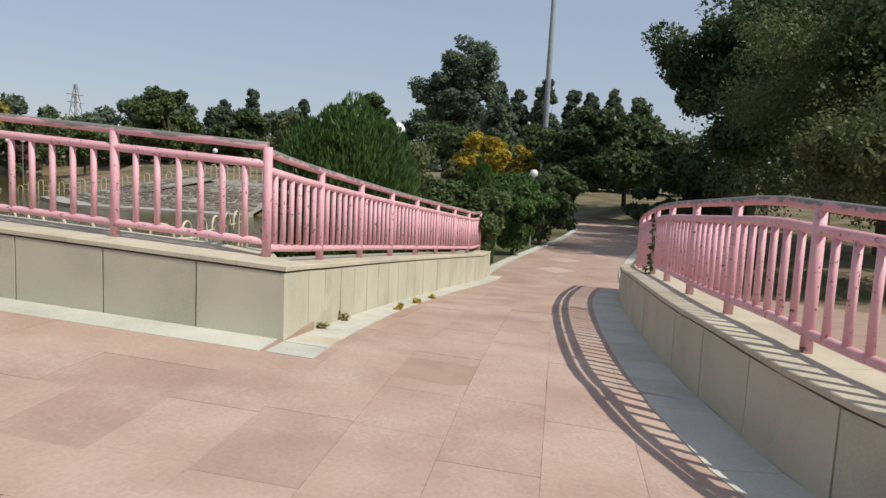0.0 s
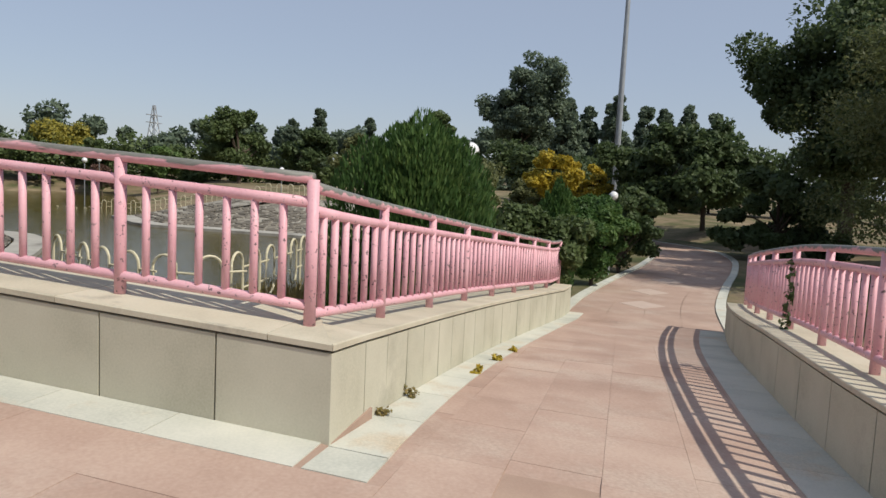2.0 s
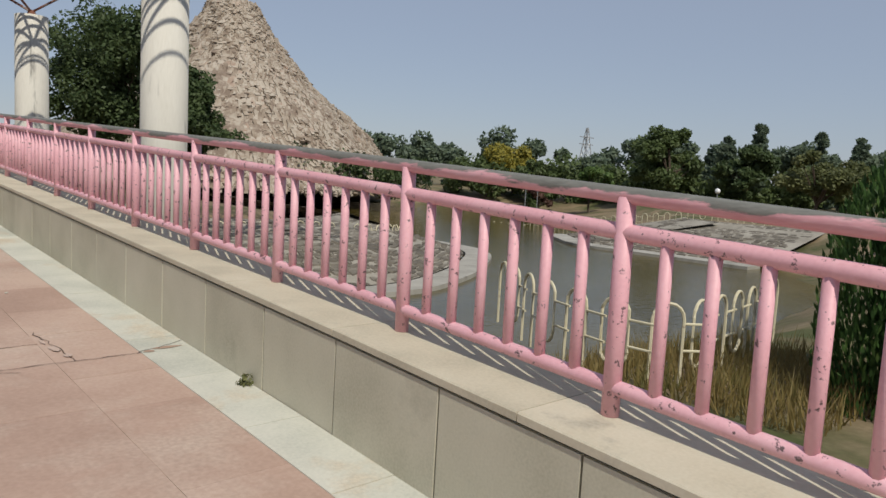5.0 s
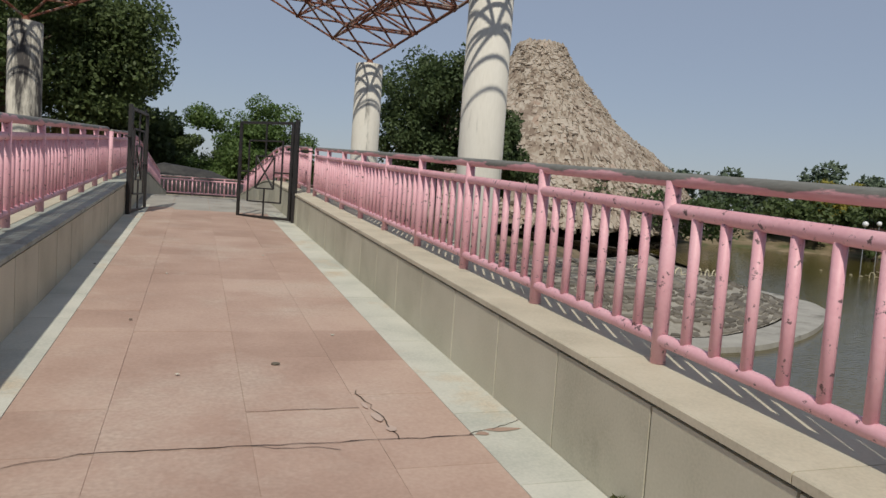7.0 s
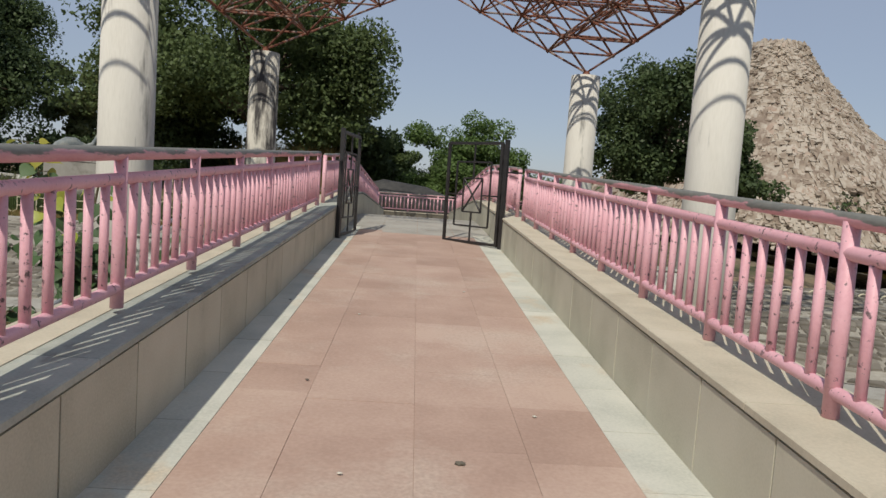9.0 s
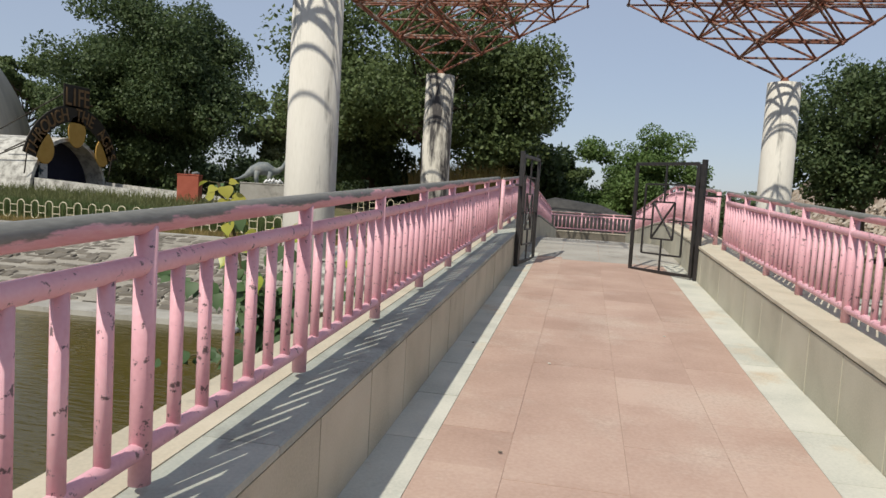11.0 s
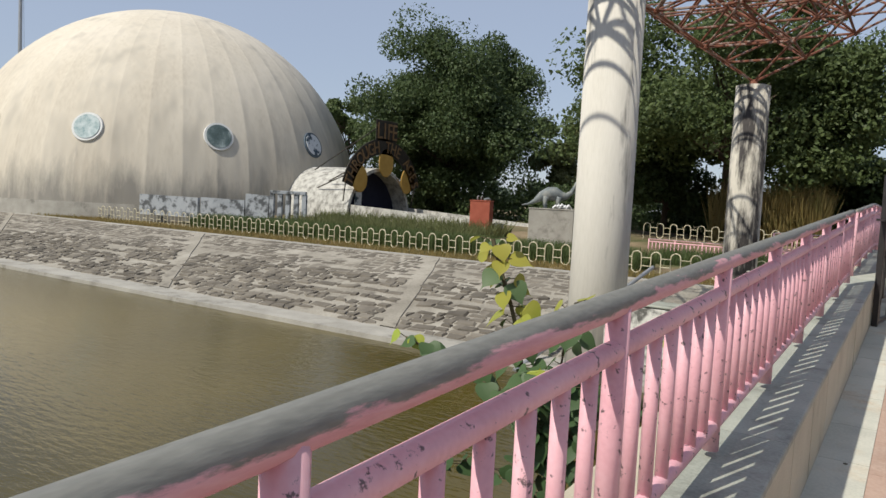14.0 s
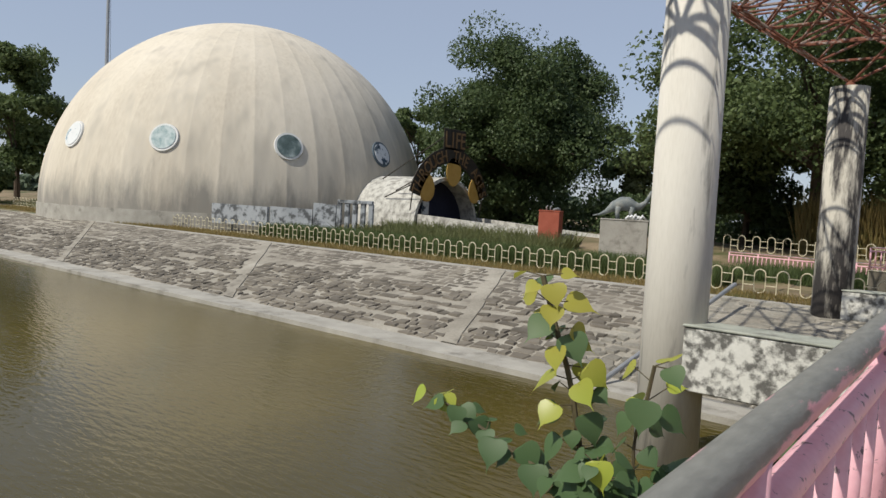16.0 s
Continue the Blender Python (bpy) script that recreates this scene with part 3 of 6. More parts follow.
        mesh_object("coping_slab", pv, pf, coping or COPING, w)
    return w


def straight(a, b, step=0.5):
    return smooth_line([a, b], step)


deck = lambda x, y: deck_z(y)
# the wall lies to the left of its line's direction
bridge_right = straight((X_RIGHT, END_Y - 3), (X_RIGHT, 2.5))
bridge_left = straight((X_LEFT, 3.2), (X_LEFT, END_Y - 3))
north_wall_z = lambda x, y: path_z(x, y) + 0.0164 * (1 - smoothstep(5.3, 6.6, x))
parapet("wall_bridge_right", bridge_right, deck, "buff stone-clad parapet along the bridge", start_joint=0.408, joints=0.845, mitre=(0, 1))
parapet("wall_bridge_left", bridge_left, deck, "buff stone-clad parapet with grey coping on the shaded side", coping=COPING_SHADE_GREY, joints=0.86)
parapet("wall_path_north", LEFT_WALL_LINE, north_wall_z, "buff stone-clad parapet running down beside the path", start_joint=0.62, joints=0.5, mitre=(1, 0))
parapet("wall_path_south", RIGHT_WALL_LINE, path_z, "curved buff stone-clad parapet beside the path")
ribbon("ledge", bridge_left, 0.345, WALL_W - 0.004, 0.03, lambda q: deck_z(q[1]) + WALL_H + 0.006, COPING, "pale stone ledge outside the railing")
parapet("wall_junction_west", straight((-10, 3.2), (X_LEFT, 3.2)), deck, "buff stone-clad parapet beside the junction")
parapet("wall_bridge_end", straight((9.5, END_Y), (-3, END_Y)), lambda x, y: deck_z(END_Y), "pale low wall closing the far end of the bridge", width=0.4)

# ---- pink railings ----
_post = bmesh.new()
add_rod(_post, (0, 0, 0), (0, 0, 0.93), 0.040, 12)
post_mesh = bpy.data.meshes.new("post")
_post.to_mesh(post_mesh)
_post.free()
_bal = bmesh.new()
add_rod(_bal, (0, 0, 0.125), (0, 0, 0.785), 0.027, 10)
bal_mesh = bpy.data.meshes.new("baluster")
_bal.to_mesh(bal_mesh)
_bal.free()
for _m in (post_mesh, bal_mesh):
    _m.materials.append(PINK)
    _m.polygons.foreach_set("use_smooth", [len(p.vertices) == 4 for p in _m.polygons])


def railing(line, z_of, label, spacing=1.5, first=0.0, balusters=6, turn_down=False, first_post=True, offset=RAIL_IN, lift=WALL_H, thick=0.037):
    """Pink pipe railing on a parapet, to the left of the wall's line."""
    L = line_length(line)
    rail = empty("railing")
    tagged(rail, label, "railing", group="pink pipe railings")

    def at(s, h):
        q, d = along(line, min(max(s, 0), L))
        nr = np.array((-d[1], d[0]))
        w = q + nr * offset
        return Vector((w[0], w[1], z_of(q[0], q[1]) + lift + h))
    n = max(2, int(L / 0.5))
    start = first
    ss = [start + (L - start) * i / n for i in range(n + 1)]
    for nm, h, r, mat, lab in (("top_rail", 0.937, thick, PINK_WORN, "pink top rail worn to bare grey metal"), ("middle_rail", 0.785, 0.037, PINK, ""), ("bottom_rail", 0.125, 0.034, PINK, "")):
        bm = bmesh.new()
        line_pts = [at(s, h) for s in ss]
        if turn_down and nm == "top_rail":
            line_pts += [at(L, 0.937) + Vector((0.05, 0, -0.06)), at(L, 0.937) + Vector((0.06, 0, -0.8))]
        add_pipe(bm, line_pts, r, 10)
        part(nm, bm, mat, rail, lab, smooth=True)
    count = max(1, round((L - start) / spacing))
    gap = (L - start) / count
    rng = random.Random(label)
    for i in range(count + 1):
        s = start + i * gap
        if i or first_post:
            shared("post", post_mesh, Matrix.Translation(at(s, 0)) @ Matrix.Rotation(rng.random() * 6, 4, "Z"), rail)
        if i < count:
            for k in range(1, balusters + 1):
                shared("baluster", bal_mesh, Matrix.Translation(at(s + gap * k / (balusters + 1), 0)) @ Matrix.Rotation(rng.random() * 6, 4, "Z"), rail)
    return rail


railing(straight((X_RIGHT, 18.385), (X_RIGHT, 2.80)), deck, "chipped pink pipe railing on the sunny bridge parapet", spacing=1.419)
railing(straight((X_LEFT, 3.841), (X_LEFT, 18.271)), deck, "pink pipe railing with a grey worn top rail on the parapet", spacing=1.443, offset=0.285, lift=WALL_H + 0.035, thick=0.043)
railing(straight((X_RIGHT, END_Y - 3.2), (X_RIGHT, GATE_Y + 0.4)), deck, "pink pipe railing beyond the gate on the sunny side")
railing(straight((X_LEFT, GATE_Y + 0.6), (X_LEFT, END_Y - 3.2)), deck, "pink pipe railing beyond the gate on the shaded side")
railing(LEFT_WALL_LINE, north_wall_z, "pink pipe railing running down beside the path", first=0.33, spacing=1.43, turn_down=True, first_post=False, offset=0.30)
railing(RIGHT_WALL_LINE, path_z, "pink pipe railing on the curved parapet, paint flaking", first=0.2, spacing=1.43)
railing(straight((9.5, END_Y), (-3, END_Y)), lambda x, y: deck_z(END_Y), "far pink railing across the bridge end", balusters=7, offset=0.15)

# ---- space frame and its columns ----
COLS = [(-2.9, 21.5), (10.3, 21.3), (-2.7, 34.3), (10.1, 34.0)]
COL_TOP = 6.85


def column(x, y, mat, label):
    c = empty("column", Matrix.Translation((x, y, 0)))
    tagged(c, label, "column", group="columns under the space frame")
    bm = bmesh.new()
    bmesh.ops.create_cone(bm, cap_ends=True, segments=40, radius1=0.60, radius2=0.57, depth=COL_TOP + 3.4, matrix=Matrix.Translation((0, 0, (COL_TOP - 3.4) / 2)))
    ob = part("shaft", bm, mat, c, smooth=False)
    ob.data.polygons.foreach_set("use_smooth", [len(p.vertices) == 4 for p in ob.data.polygons])
    bm = bmesh.new()
    bmesh.ops.create_cone(bm, cap_ends=True, segments=24, radius1=0.2, radius2=0.12, depth=0.2, matrix=Matrix.Translation((0, 0, COL_TOP + 0.08)))
    part("bearing", bm, RUST, c)
    return c


column(*COLS[0], COLUMN, "round cream column with dark stains standing in the pond")
column(*COLS[1], COLUMN, "round cream column with dark streaks beside the bridge")
column(*COLS[2], COLUMN_DIRTY, "round column blackened by mould behind the gate")
column(*COLS[3], COLUMN, "shorter round cream column under an inverted truss")


def space_frame(a=2.75, h=1.02, levels=4):
    sf = empty("space_frame", Matrix.Translation((3.7, 27.8, COL_TOP)))
    tagged(sf, "rusty steel space frame of inverted pyramids over the bridge", "space frame")
    unit = bmesh.new()
    add_rod(unit, (0, 0, 0), (0, 0, 1), 0.045, 6)
    bar_mesh = bpy.data.meshes.new("bar")
    unit.to_mesh(bar_mesh)
    unit.free()
    bar_mesh.materials.append(RUST)
    for number, (cx, cy) in enumerate(COLS):
        bm = bmesh.new()
        ox, oy = cx - 3.7, cy - 27.8

        def node(k, i, j):
            return Vector((ox + (i - k / 2) * a, oy + (j - k / 2) * a, 0.15 + k * h))

        def bar(p, q, k):
            if number > 1 and k < 3:
                d = q - p
                shared("bar", bar_mesh, Matrix.Translation(p) @ d.to_track_quat("Z", "Y").to_matrix().to_4x4() @ Matrix.Diagonal((1, 1, d.length, 1)), sf)
            else:
                add_rod(bm, p, q, 0.045, 6)
        for k in range(levels + 1):
            for i in range(k + 1):
                for j in range(k + 1):
                    p = node(k, i, j)
                    if k < levels:
                        for di in (0, 1):
                            for dj in (0, 1):
                                bar(p, node(k + 1, i + di, j + dj), k)
                    if i < k:
                        bar(p, node(k, i + 1, j), k)
                    if j < k:
                        bar(p, node(k, i, j + 1), k)
        part("inverted_truss", bm, RUST, sf)["kind"] = "stuff"
        bm = bmesh.new()
        for k in range(levels + 1):
            for i in range(k + 1):
                for j in range(k + 1):
                    bmesh.ops.create_icosphere(bm, subdivisions=1, radius=0.10, matrix=Matrix.Translation(node(k, i, j)))
        part("truss_joints", bm, RUST, sf)["kind"] = "stuff"
    bm = bmesh.new()
    top = 0.15 + (levels + 1) * h
    gx = [-13.5 + 2.7 * i for i in range(11)]
    for i, x in enumerate(gx):
        for j, y in enumerate(gx):
            if i < 10:
                add_rod(bm, (x, y, top), (gx[i + 1], y, top), 0.04, 5)
            if j < 10:
                add_rod(bm, (x, y, top), (x, gx[j + 1], top), 0.04, 5)
    part("roof_grid", bm, RUST, sf)["kind"] = "stuff"


space_frame()

# cross beams that carry the bridge between the columns
for cy, z_top, mat in ((21.4, 0.46, BEAM), (34.2, 0.40, BEAM)):
    bm = bmesh.new()
    add_box(bm, 3.7, cy, z_top - 0.62, 12.6, 0.72, 1.16, 0.025)
    beam = tagged(part("cross_beam", bm, mat), "peeling white concrete beam carrying the bridge between columns", "beam", kind="structure")
    bm = bmesh.new()
    add_box(bm, 3.7, cy, z_top - 0.01, 12.66, 0.77, 0.05, 0.015)
    part("cap", bm, COPING_SHADE_GREY, beam, "grey mouldy top edge")

# ---- dome ----
DOME_C, DOME_R = (-62.2, 53.0), 18.98
DOME_Z = 0.7


def dome():
    d = empty("dome_building", Matrix.Translation((*DOME_C, DOME_Z)))
    tagged(d, "large cream dome hall with shallow ribs and round picture medallions", "dome")
    gores, rings = 44, 30
    angles = []
    for g in range(gores):
        a = g * math.tau / gores
        angles += [(a - 0.007, 0.0), (a - 0.004, 0.012), (a + 0.004, 0.012), (a + 0.007, 0.0), (a + 0.05, 0.008), (a + 0.095, 0.008)]
    v, f = [], []
    n = len(angles)
    for k in range(rings):
        e = k / rings * math.pi / 2
        for a, lift in angles:
            r = DOME_R + lift * (1 - k / rings)
            v.append((r * math.cos(e) * math.cos(a), r * math.cos(e) * math.sin(a), r * math.sin(e) * 1.0))
    v.append((0, 0, DOME_R))
    for k in range(rings - 1):
        for i in range(n):
            f.append((k * n + i, k * n + (i + 1) % n, (k + 1) * n + (i + 1) % n, (k + 1) * n + i))
    for i in range(n):
        f.append(((rings - 1) * n + i, (rings - 1) * n + (i + 1) % n, rings * n))
    mesh_object("shell", v, f, DOME, d, smooth=True)
    bm = bmesh.new()
    bmesh.ops.create_cone(bm, cap_ends=True, segments=96, radius1=DOME_R + 0.12, radius2=DOME_R + 0.08, depth=1.6, matrix=Matrix.Translation((0, 0, -0.72)))
    part("plinth", bm, CONCRETE, d)
    return d


dome_ob = dome()

# ---- rock hill ----
HILL_T, HILL_R = (0, 0.11, 0.33, 0.45, 0.61, 0.785, 0.93, 1.0), (20.0, 18.4, 14.6, 11.7, 8.3, 5.1, 3.1, 2.3)


def rock_hill():
    h = empty("rock_hill", Matrix.Translation((40.0, 79.0, -0.5)))
    tagged(h, "steep artificial hill faced with brown and grey rubble", "hill")
    rng = np.random.RandomState(5)
    v, f = [], []
    rows, cols = 46, 120
    for k in range(rows):
        t = k / (rows - 1)
        z = 19.6 * t
        r = float(np.interp(t, HILL_T, HILL_R))
        for i in range(cols):
            a = i * math.tau / cols
            lump = noise.noise(Vector((math.cos(a) * 2.5, math.sin(a) * 2.5, t * 5))) * 1.3 + noise.noise(Vector((math.cos(a) * 9, math.sin(a) * 9, t * 16))) * 0.5
            rr = r + lump * (1 - 0.5 * t)
            v.append((rr * math.cos(a), rr * math.sin(a), z + (noise.noise(Vector((a * 3, t * 9, 2))) * 0.5)))
    v.append((0, 0, 19.9))
    for k in range(rows - 1):
        for i in range(cols):
            f.append((k * cols + i, k * cols + (i + 1) % cols, (k + 1) * cols + (i + 1) % cols, (k + 1) * cols + i))
    for i in range(cols):
        f.append(((rows - 1) * cols + i, (rows - 1) * cols + (i + 1) % cols, rows * cols))
    mesh_object("hill_body", v, f, ROCK, h)
    # rubble
    rv, rf = [], []
    cube = [(-1, -1, -1), (1, -1, -1), (1, 1, -1), (-1, 1, -1), (-1, -1, 1), (1, -1, 1), (1, 1, 1), (-1, 1, 1)]
    cf = [(0, 3, 2, 1), (4, 5, 6, 7), (0, 1, 5, 4), (1, 2, 6, 5), (2, 3, 7, 6), (3, 0, 4, 7)]
    for _ in range(15000):
        t = rng.rand() ** 1.2
        a = rng.uniform(math.radians(150), math.radians(380))
        z = 19.6 * t
        r = float(np.interp(t, HILL_T, HILL_R))
        lump = noise.noise(Vector((math.cos(a) * 2.5, math.sin(a) * 2.5, t * 5))) * 1.3 + noise.noise(Vector((math.cos(a) * 9, math.sin(a) * 9, t * 16))) * 0.5
        rr = r + lump * (1 - 0.5 * t)
        c = Vector((rr * math.cos(a), rr * math.sin(a), z))
        q = Euler((rng.uniform(-0.35, 0.35), -0.75 + rng.uniform(-0.4, 0.4), 0)).to_matrix()
        q = Matrix.Rotation(a, 3, "Z") @ q
        big = rng.uniform(0.6, 1.25)
        s = Vector((rng.uniform(0.08, 0.2), rng.uniform(0.10, 0.26), rng.uniform(0.22, 0.62))) * big
        b = len(rv)
        for p in cube:
            j = Vector((p[0] * s.x, p[1] * s.y, p[2] * s.z)) * rng.uniform(0.6, 1.1)
            rv.append(tuple(c + q @ j))
        rf += [tuple(b + x for x in face) for face in cf]
    ob = mesh_object("rubble", rv, rf, ROCK_PIECES, h)
    ob["kind"] = "stuff"


ROCK_PIECES = leaf_material("rubble_pieces", [(0.17, 0.125, 0.095), (0.31, 0.25, 0.195), (0.44, 0.385, 0.32), (0.33, 0.23, 0.175)], 0.95, 0.0)
rock_hill()

# ---- trees ----


def leaf_cloud(rng, clumps, per, size, flat=0.6):
    """Small leaf blades gathered in clumps; clumps are (centre, radius)."""
    cs, rs = np.array([c for c, _ in clumps]), np.array([r for _, r in clumps])
    n = per * len(clumps)
    which = np.repeat(np.arange(len(clumps)), per)
    u = rng.normal(size=(n, 3))
    u /= np.linalg.norm(u, axis=1)[:, None]
    rad = rng.uniform(0.35, 1.08, n) ** 0.6
    c = cs[which] + u * (rs[which] * rad)[:, None] * np.array((1, 1, 0.78))
    a = rng.normal(size=(n, 3))
    a /= np.linalg.norm(a, axis=1)[:, None]
    nrm = u * 0.7 + np.array((0, 0, 0.6)) + rng.normal(size=(n, 3)) * 0.38
    b = np.cross(nrm, a)
    b /= np.linalg.norm(b, axis=1)[:, None] + 1e-9
    s = size * rng.uniform(0.6, 1.4, n)[:, None]
    v = np.stack((c - a * s, c + b * s * flat, c + a * s, c - b * s * flat), 1).reshape(-1, 3)
    return v, np.arange(4 * n).reshape(-1, 4)


def quick_mesh(name, v, f, mat, parent=None):
    me = bpy.data.meshes.new(name)
    k = f.shape[1]
    me.vertices.add(len(v))
    me.vertices.foreach_set("co", np.asarray(v, np.float32).ravel())
    me.loops.add(f.size)
    me.loops.foreach_set("vertex_index", f.ravel().astype(np.int32))
    me.polygons.add(len(f))
    me.polygons.foreach_set("loop_start", np.arange(0, f.size, k, dtype=np.int32))
    me.polygons.foreach_set("loop_total", np.full(len(f), k, np.int32))
    me.update(calc_edges=True)
    me.materials.append(mat)
    ob = new(name, me)
    if parent:
        ob.parent = parent
    return ob


def ground_at(x, y):
    return float(land_z([(x, y)])[0])


def tree(x, y, height, width, mat, label, seed, clumps=60, per=120, leaf=0.16, bare=0.28, trunk=0.25, shape="round", open_=0.8, z=None, name="tree"):
    rng = np.random.RandomState(seed)
    z0 = ground_at(x, y) - 0.1 if z is None else z
    t = empty(name, Matrix.Translation((x, y, z0)))
    tagged(t, label, "tree" if name == "tree" else name.replace("_", " "))
    bm = bmesh.new()
    top = Vector((rng.uniform(-.3, .3), rng.uniform(-.3, .3), height * (bare + 0.3)))
    add_rod(bm, (0, 0, 0), top, trunk, 9, trunk * 0.55)
    cl = []
    base = height * bare
    ch = (height - base) / 2
    boughs = []
    for i in range(max(12, clumps // 5)):
        if shape == "spread":
            ang, k, s = rng.uniform(0, math.tau), rng.uniform(0.1, 1.0) ** 0.6, rng.uniform(0, 1)
            c = np.array((math.cos(ang) * width * 0.42 * k, math.sin(ang) * width * 0.42 * k, base + (height - base) * (0.10 + 0.80 * s * (1 - 0.5 * k * k))))
            r = width * rng.uniform(0.09, 0.16)
        else:
            u = rng.normal(size=3)
            u /= np.linalg.norm(u)
            k = rng.uniform(0.15, 0.78) ** 0.6
            c = np.array((u[0] * width * 0.47 * k, u[1] * width * 0.47 * k, base + ch + u[2] * ch * 0.88 * k))
            r = width * rng.uniform(0.13, 0.21)
        boughs.append((c, r))
    for i in range(clumps * 2 if shape == "cone" else clumps):
        if shape == "cone":
            s = rng.rand() ** 1.25 * 0.94
            ang = rng.uniform(0, 6.28)
            w = width / 2 * (1 - s) ** 0.75 * (0.75 + 0.25 * min(1, s * 6))
            k = rng.uniform(0.5, 0.95)
            c = np.array((math.cos(ang) * w * k, math.sin(ang) * w * k, base + (height - base) * s * 0.95))
            r = width * 0.17 * (1.1 - 0.72 * s) * rng.uniform(0.6, 1.15)
        else:
            bc, br = boughs[i % len(boughs)]
            u = rng.normal(size=3)
            u[2] = abs(u[2]) - 0.6
            u /= np.linalg.norm(u)
            c = bc + u * br * rng.uniform(0.35, 1.0) * np.array((1, 1, 0.75))
            r = br * rng.uniform(0.42, 0.80)
        cl.append((c, r))
    for i in range(0, len(cl), max(1, len(cl) // 14)):
        c = Vector(cl[i][0])
        s = rng.uniform(0.55, 1.0)
        a = Vector((top.x * s, top.y * s, top.z * s))
        mid = (a + c) / 2 + Vector((0, 0, 0.06 * height * rng.uniform(-0.5, 1)))
        add_rod(bm, a, mid, trunk * 0.42, 6, trunk * 0.25)
        add_rod(bm, mid, c, trunk * 0.25, 5, trunk * 0.08)
    part("trunk", bm, BARK, t)
    v, f = leaf_cloud(rng, cl, per, leaf)
    quick_mesh("crown", v, f, mat, t)
    return t


# ---- paving ----
_rng = random.Random(11)


def lay_bridge():
    edges = [RED_LEFT, 2.95, 3.69, 4.36, RED_RIGHT]
    for c in range(4):
        y = 2.545
        row = 0
        while y < 20.4:
            ln = _rng.choice((0.62, 0.74, 0.9, 1.1))
            for stop in ((7.70, 8.20) if c == 2 else (7.70,)):
                if y + 0.2 < stop < y + ln + 0.3:
                    ln = stop - y
                    break
            g = 0.0012
            x0, x1 = edges[c] + g, edges[c + 1] - g
            slab("paving_slab", [(x0, y + g), (x1, y + g), (x1, y + ln - g), (x0, y + ln - g)], 0.03, deck, RED_STONE, floor_bridge, _rng.uniform(-0.002, 0.002))
            y += ln
    for x0, x1 in ((X_LEFT, RED_LEFT), (RED_RIGHT, X_RIGHT)):
        y = 2.545 if x0 > 4 else 3.2
        while y < 20.4:
            ln = _rng.uniform(0.8, 0.98)
            g = 0.004
            slab("edge_slab", [(x0, y + g), (x1 - 0.003, y + g), (x1 - 0.003, y + ln - g), (x0, y + ln - g)], 0.03, deck, GREY_STRIP, floor_bridge, 0.002 + _rng.uniform(-0.001, 0.002))
            y += ln
    v, f = [], []
    y = 20.45
    while y < END_Y:
        for x0, x1 in ((X_LEFT, 2.9), (2.9, 3.7), (3.7, 4.5), (4.5, X_RIGHT)):
            k = len(v)
            for xx, yy in ((x0 + 0.004, y), (x1 - 0.004, y), (x1 - 0.004, y + 0.88), (x0 + 0.004, y + 0.88)):
                v.append((xx, yy, deck_z(yy)))
            f.append((k, k + 1, k + 2, k + 3))
        y += 0.9
    # Space frame's shade is put into these slabs by a darker concrete colour.
    ob = mesh_object("far_shade_slabs", v, f, CONCRETE, floor_bridge)
    ob["kind"] = "stuff"


def wall_y(line, x):
    xs = [(q[0], q[1]) for q in line]
    xs.sort()
    return float(np.interp(x, [a for a, _ in xs], [b for _, b in xs]))


def lay_junction():
    rest_v, rest_f = [], []
    row = 0
    y = -8.045
    while y < 2.6:
        dy = 0.56
        x = -9.0 + (row % 2) * 0.5
        while x < 17.4:
            ln = _rng.choice((0.75, 0.92, 1.15))
            cx, cy = x + ln / 2, y + dy / 2
            ok = cy < 2.55
            if cx > 5.2:
                ok = ok and cy < wall_y(LEFT_WALL_LINE, cx) + 0.2
            if cx > 2.3:
                ok = ok and cy > wall_y(RIGHT_WALL_LINE, cx) - 0.2
            elif cx > 0.3:
                ok = ok and cy > -6
            g = 0.0009
            cs = [(x + g, y + g), (x + ln - g, y + g), (x + ln - g, y + dy - g), (x + g, y + dy - g)]
            if ok:
                if 0.5 < cx < 12 and cy > -2:
                    slab("paving_slab", cs, 0.03, path_z, RED_STONE, floor_junction, _rng.uniform(-0.002, 0.002))
                else:
                    k = len(rest_v)
                    rest_v += [(a, b, path_z(a, b)) for a, b in cs]
                    rest_f.append((k, k + 1, k + 2, k + 3))
            x += ln
        y += dy
        row += 1
    # the strip of floor between the bridge and the west wall
    ob = mesh_object("outer_slabs", rest_v, rest_f, RED_STONE, floor_junction)
    ob["kind"] = "stuff"
    for line, w in ((LEFT_WALL_LINE, 0.31), (RIGHT_WALL_LINE, 0.45)):
        L = line_length(line)
        s = 0.0
        while s < L - 0.1:
            e = min(L, s + _rng.uniform(0.8, 1.0))
            (p0, d0), (p1, d1) = along(line, s + 0.003), along(line, e - 0.003)
            w0 = w + (0.06 * max(0.0, 1 - s / 3) if w < 0.35 else 0)
            w1 = w + (0.06 * max(0.0, 1 - e / 3) if w < 0.35 else 0)
            a, b = p0 - np.array((-d0[1], d0[0])) * w0, p1 - np.array((-d1[1], d1[0])) * w1
            slab("edge_slab", [tuple(a), tuple(b), tuple(p1), tuple(p0)], 0.03, path_z, GREY_STRIP, floor_junction, 0.007)
            s = e
    slab("edge_slab", [(4.93, 2.12), (5.3, 2.13), (5.3, 2.5), (4.93, 2.5)], 0.03, path_z, GREY_STRIP, floor_junction, 0.005)


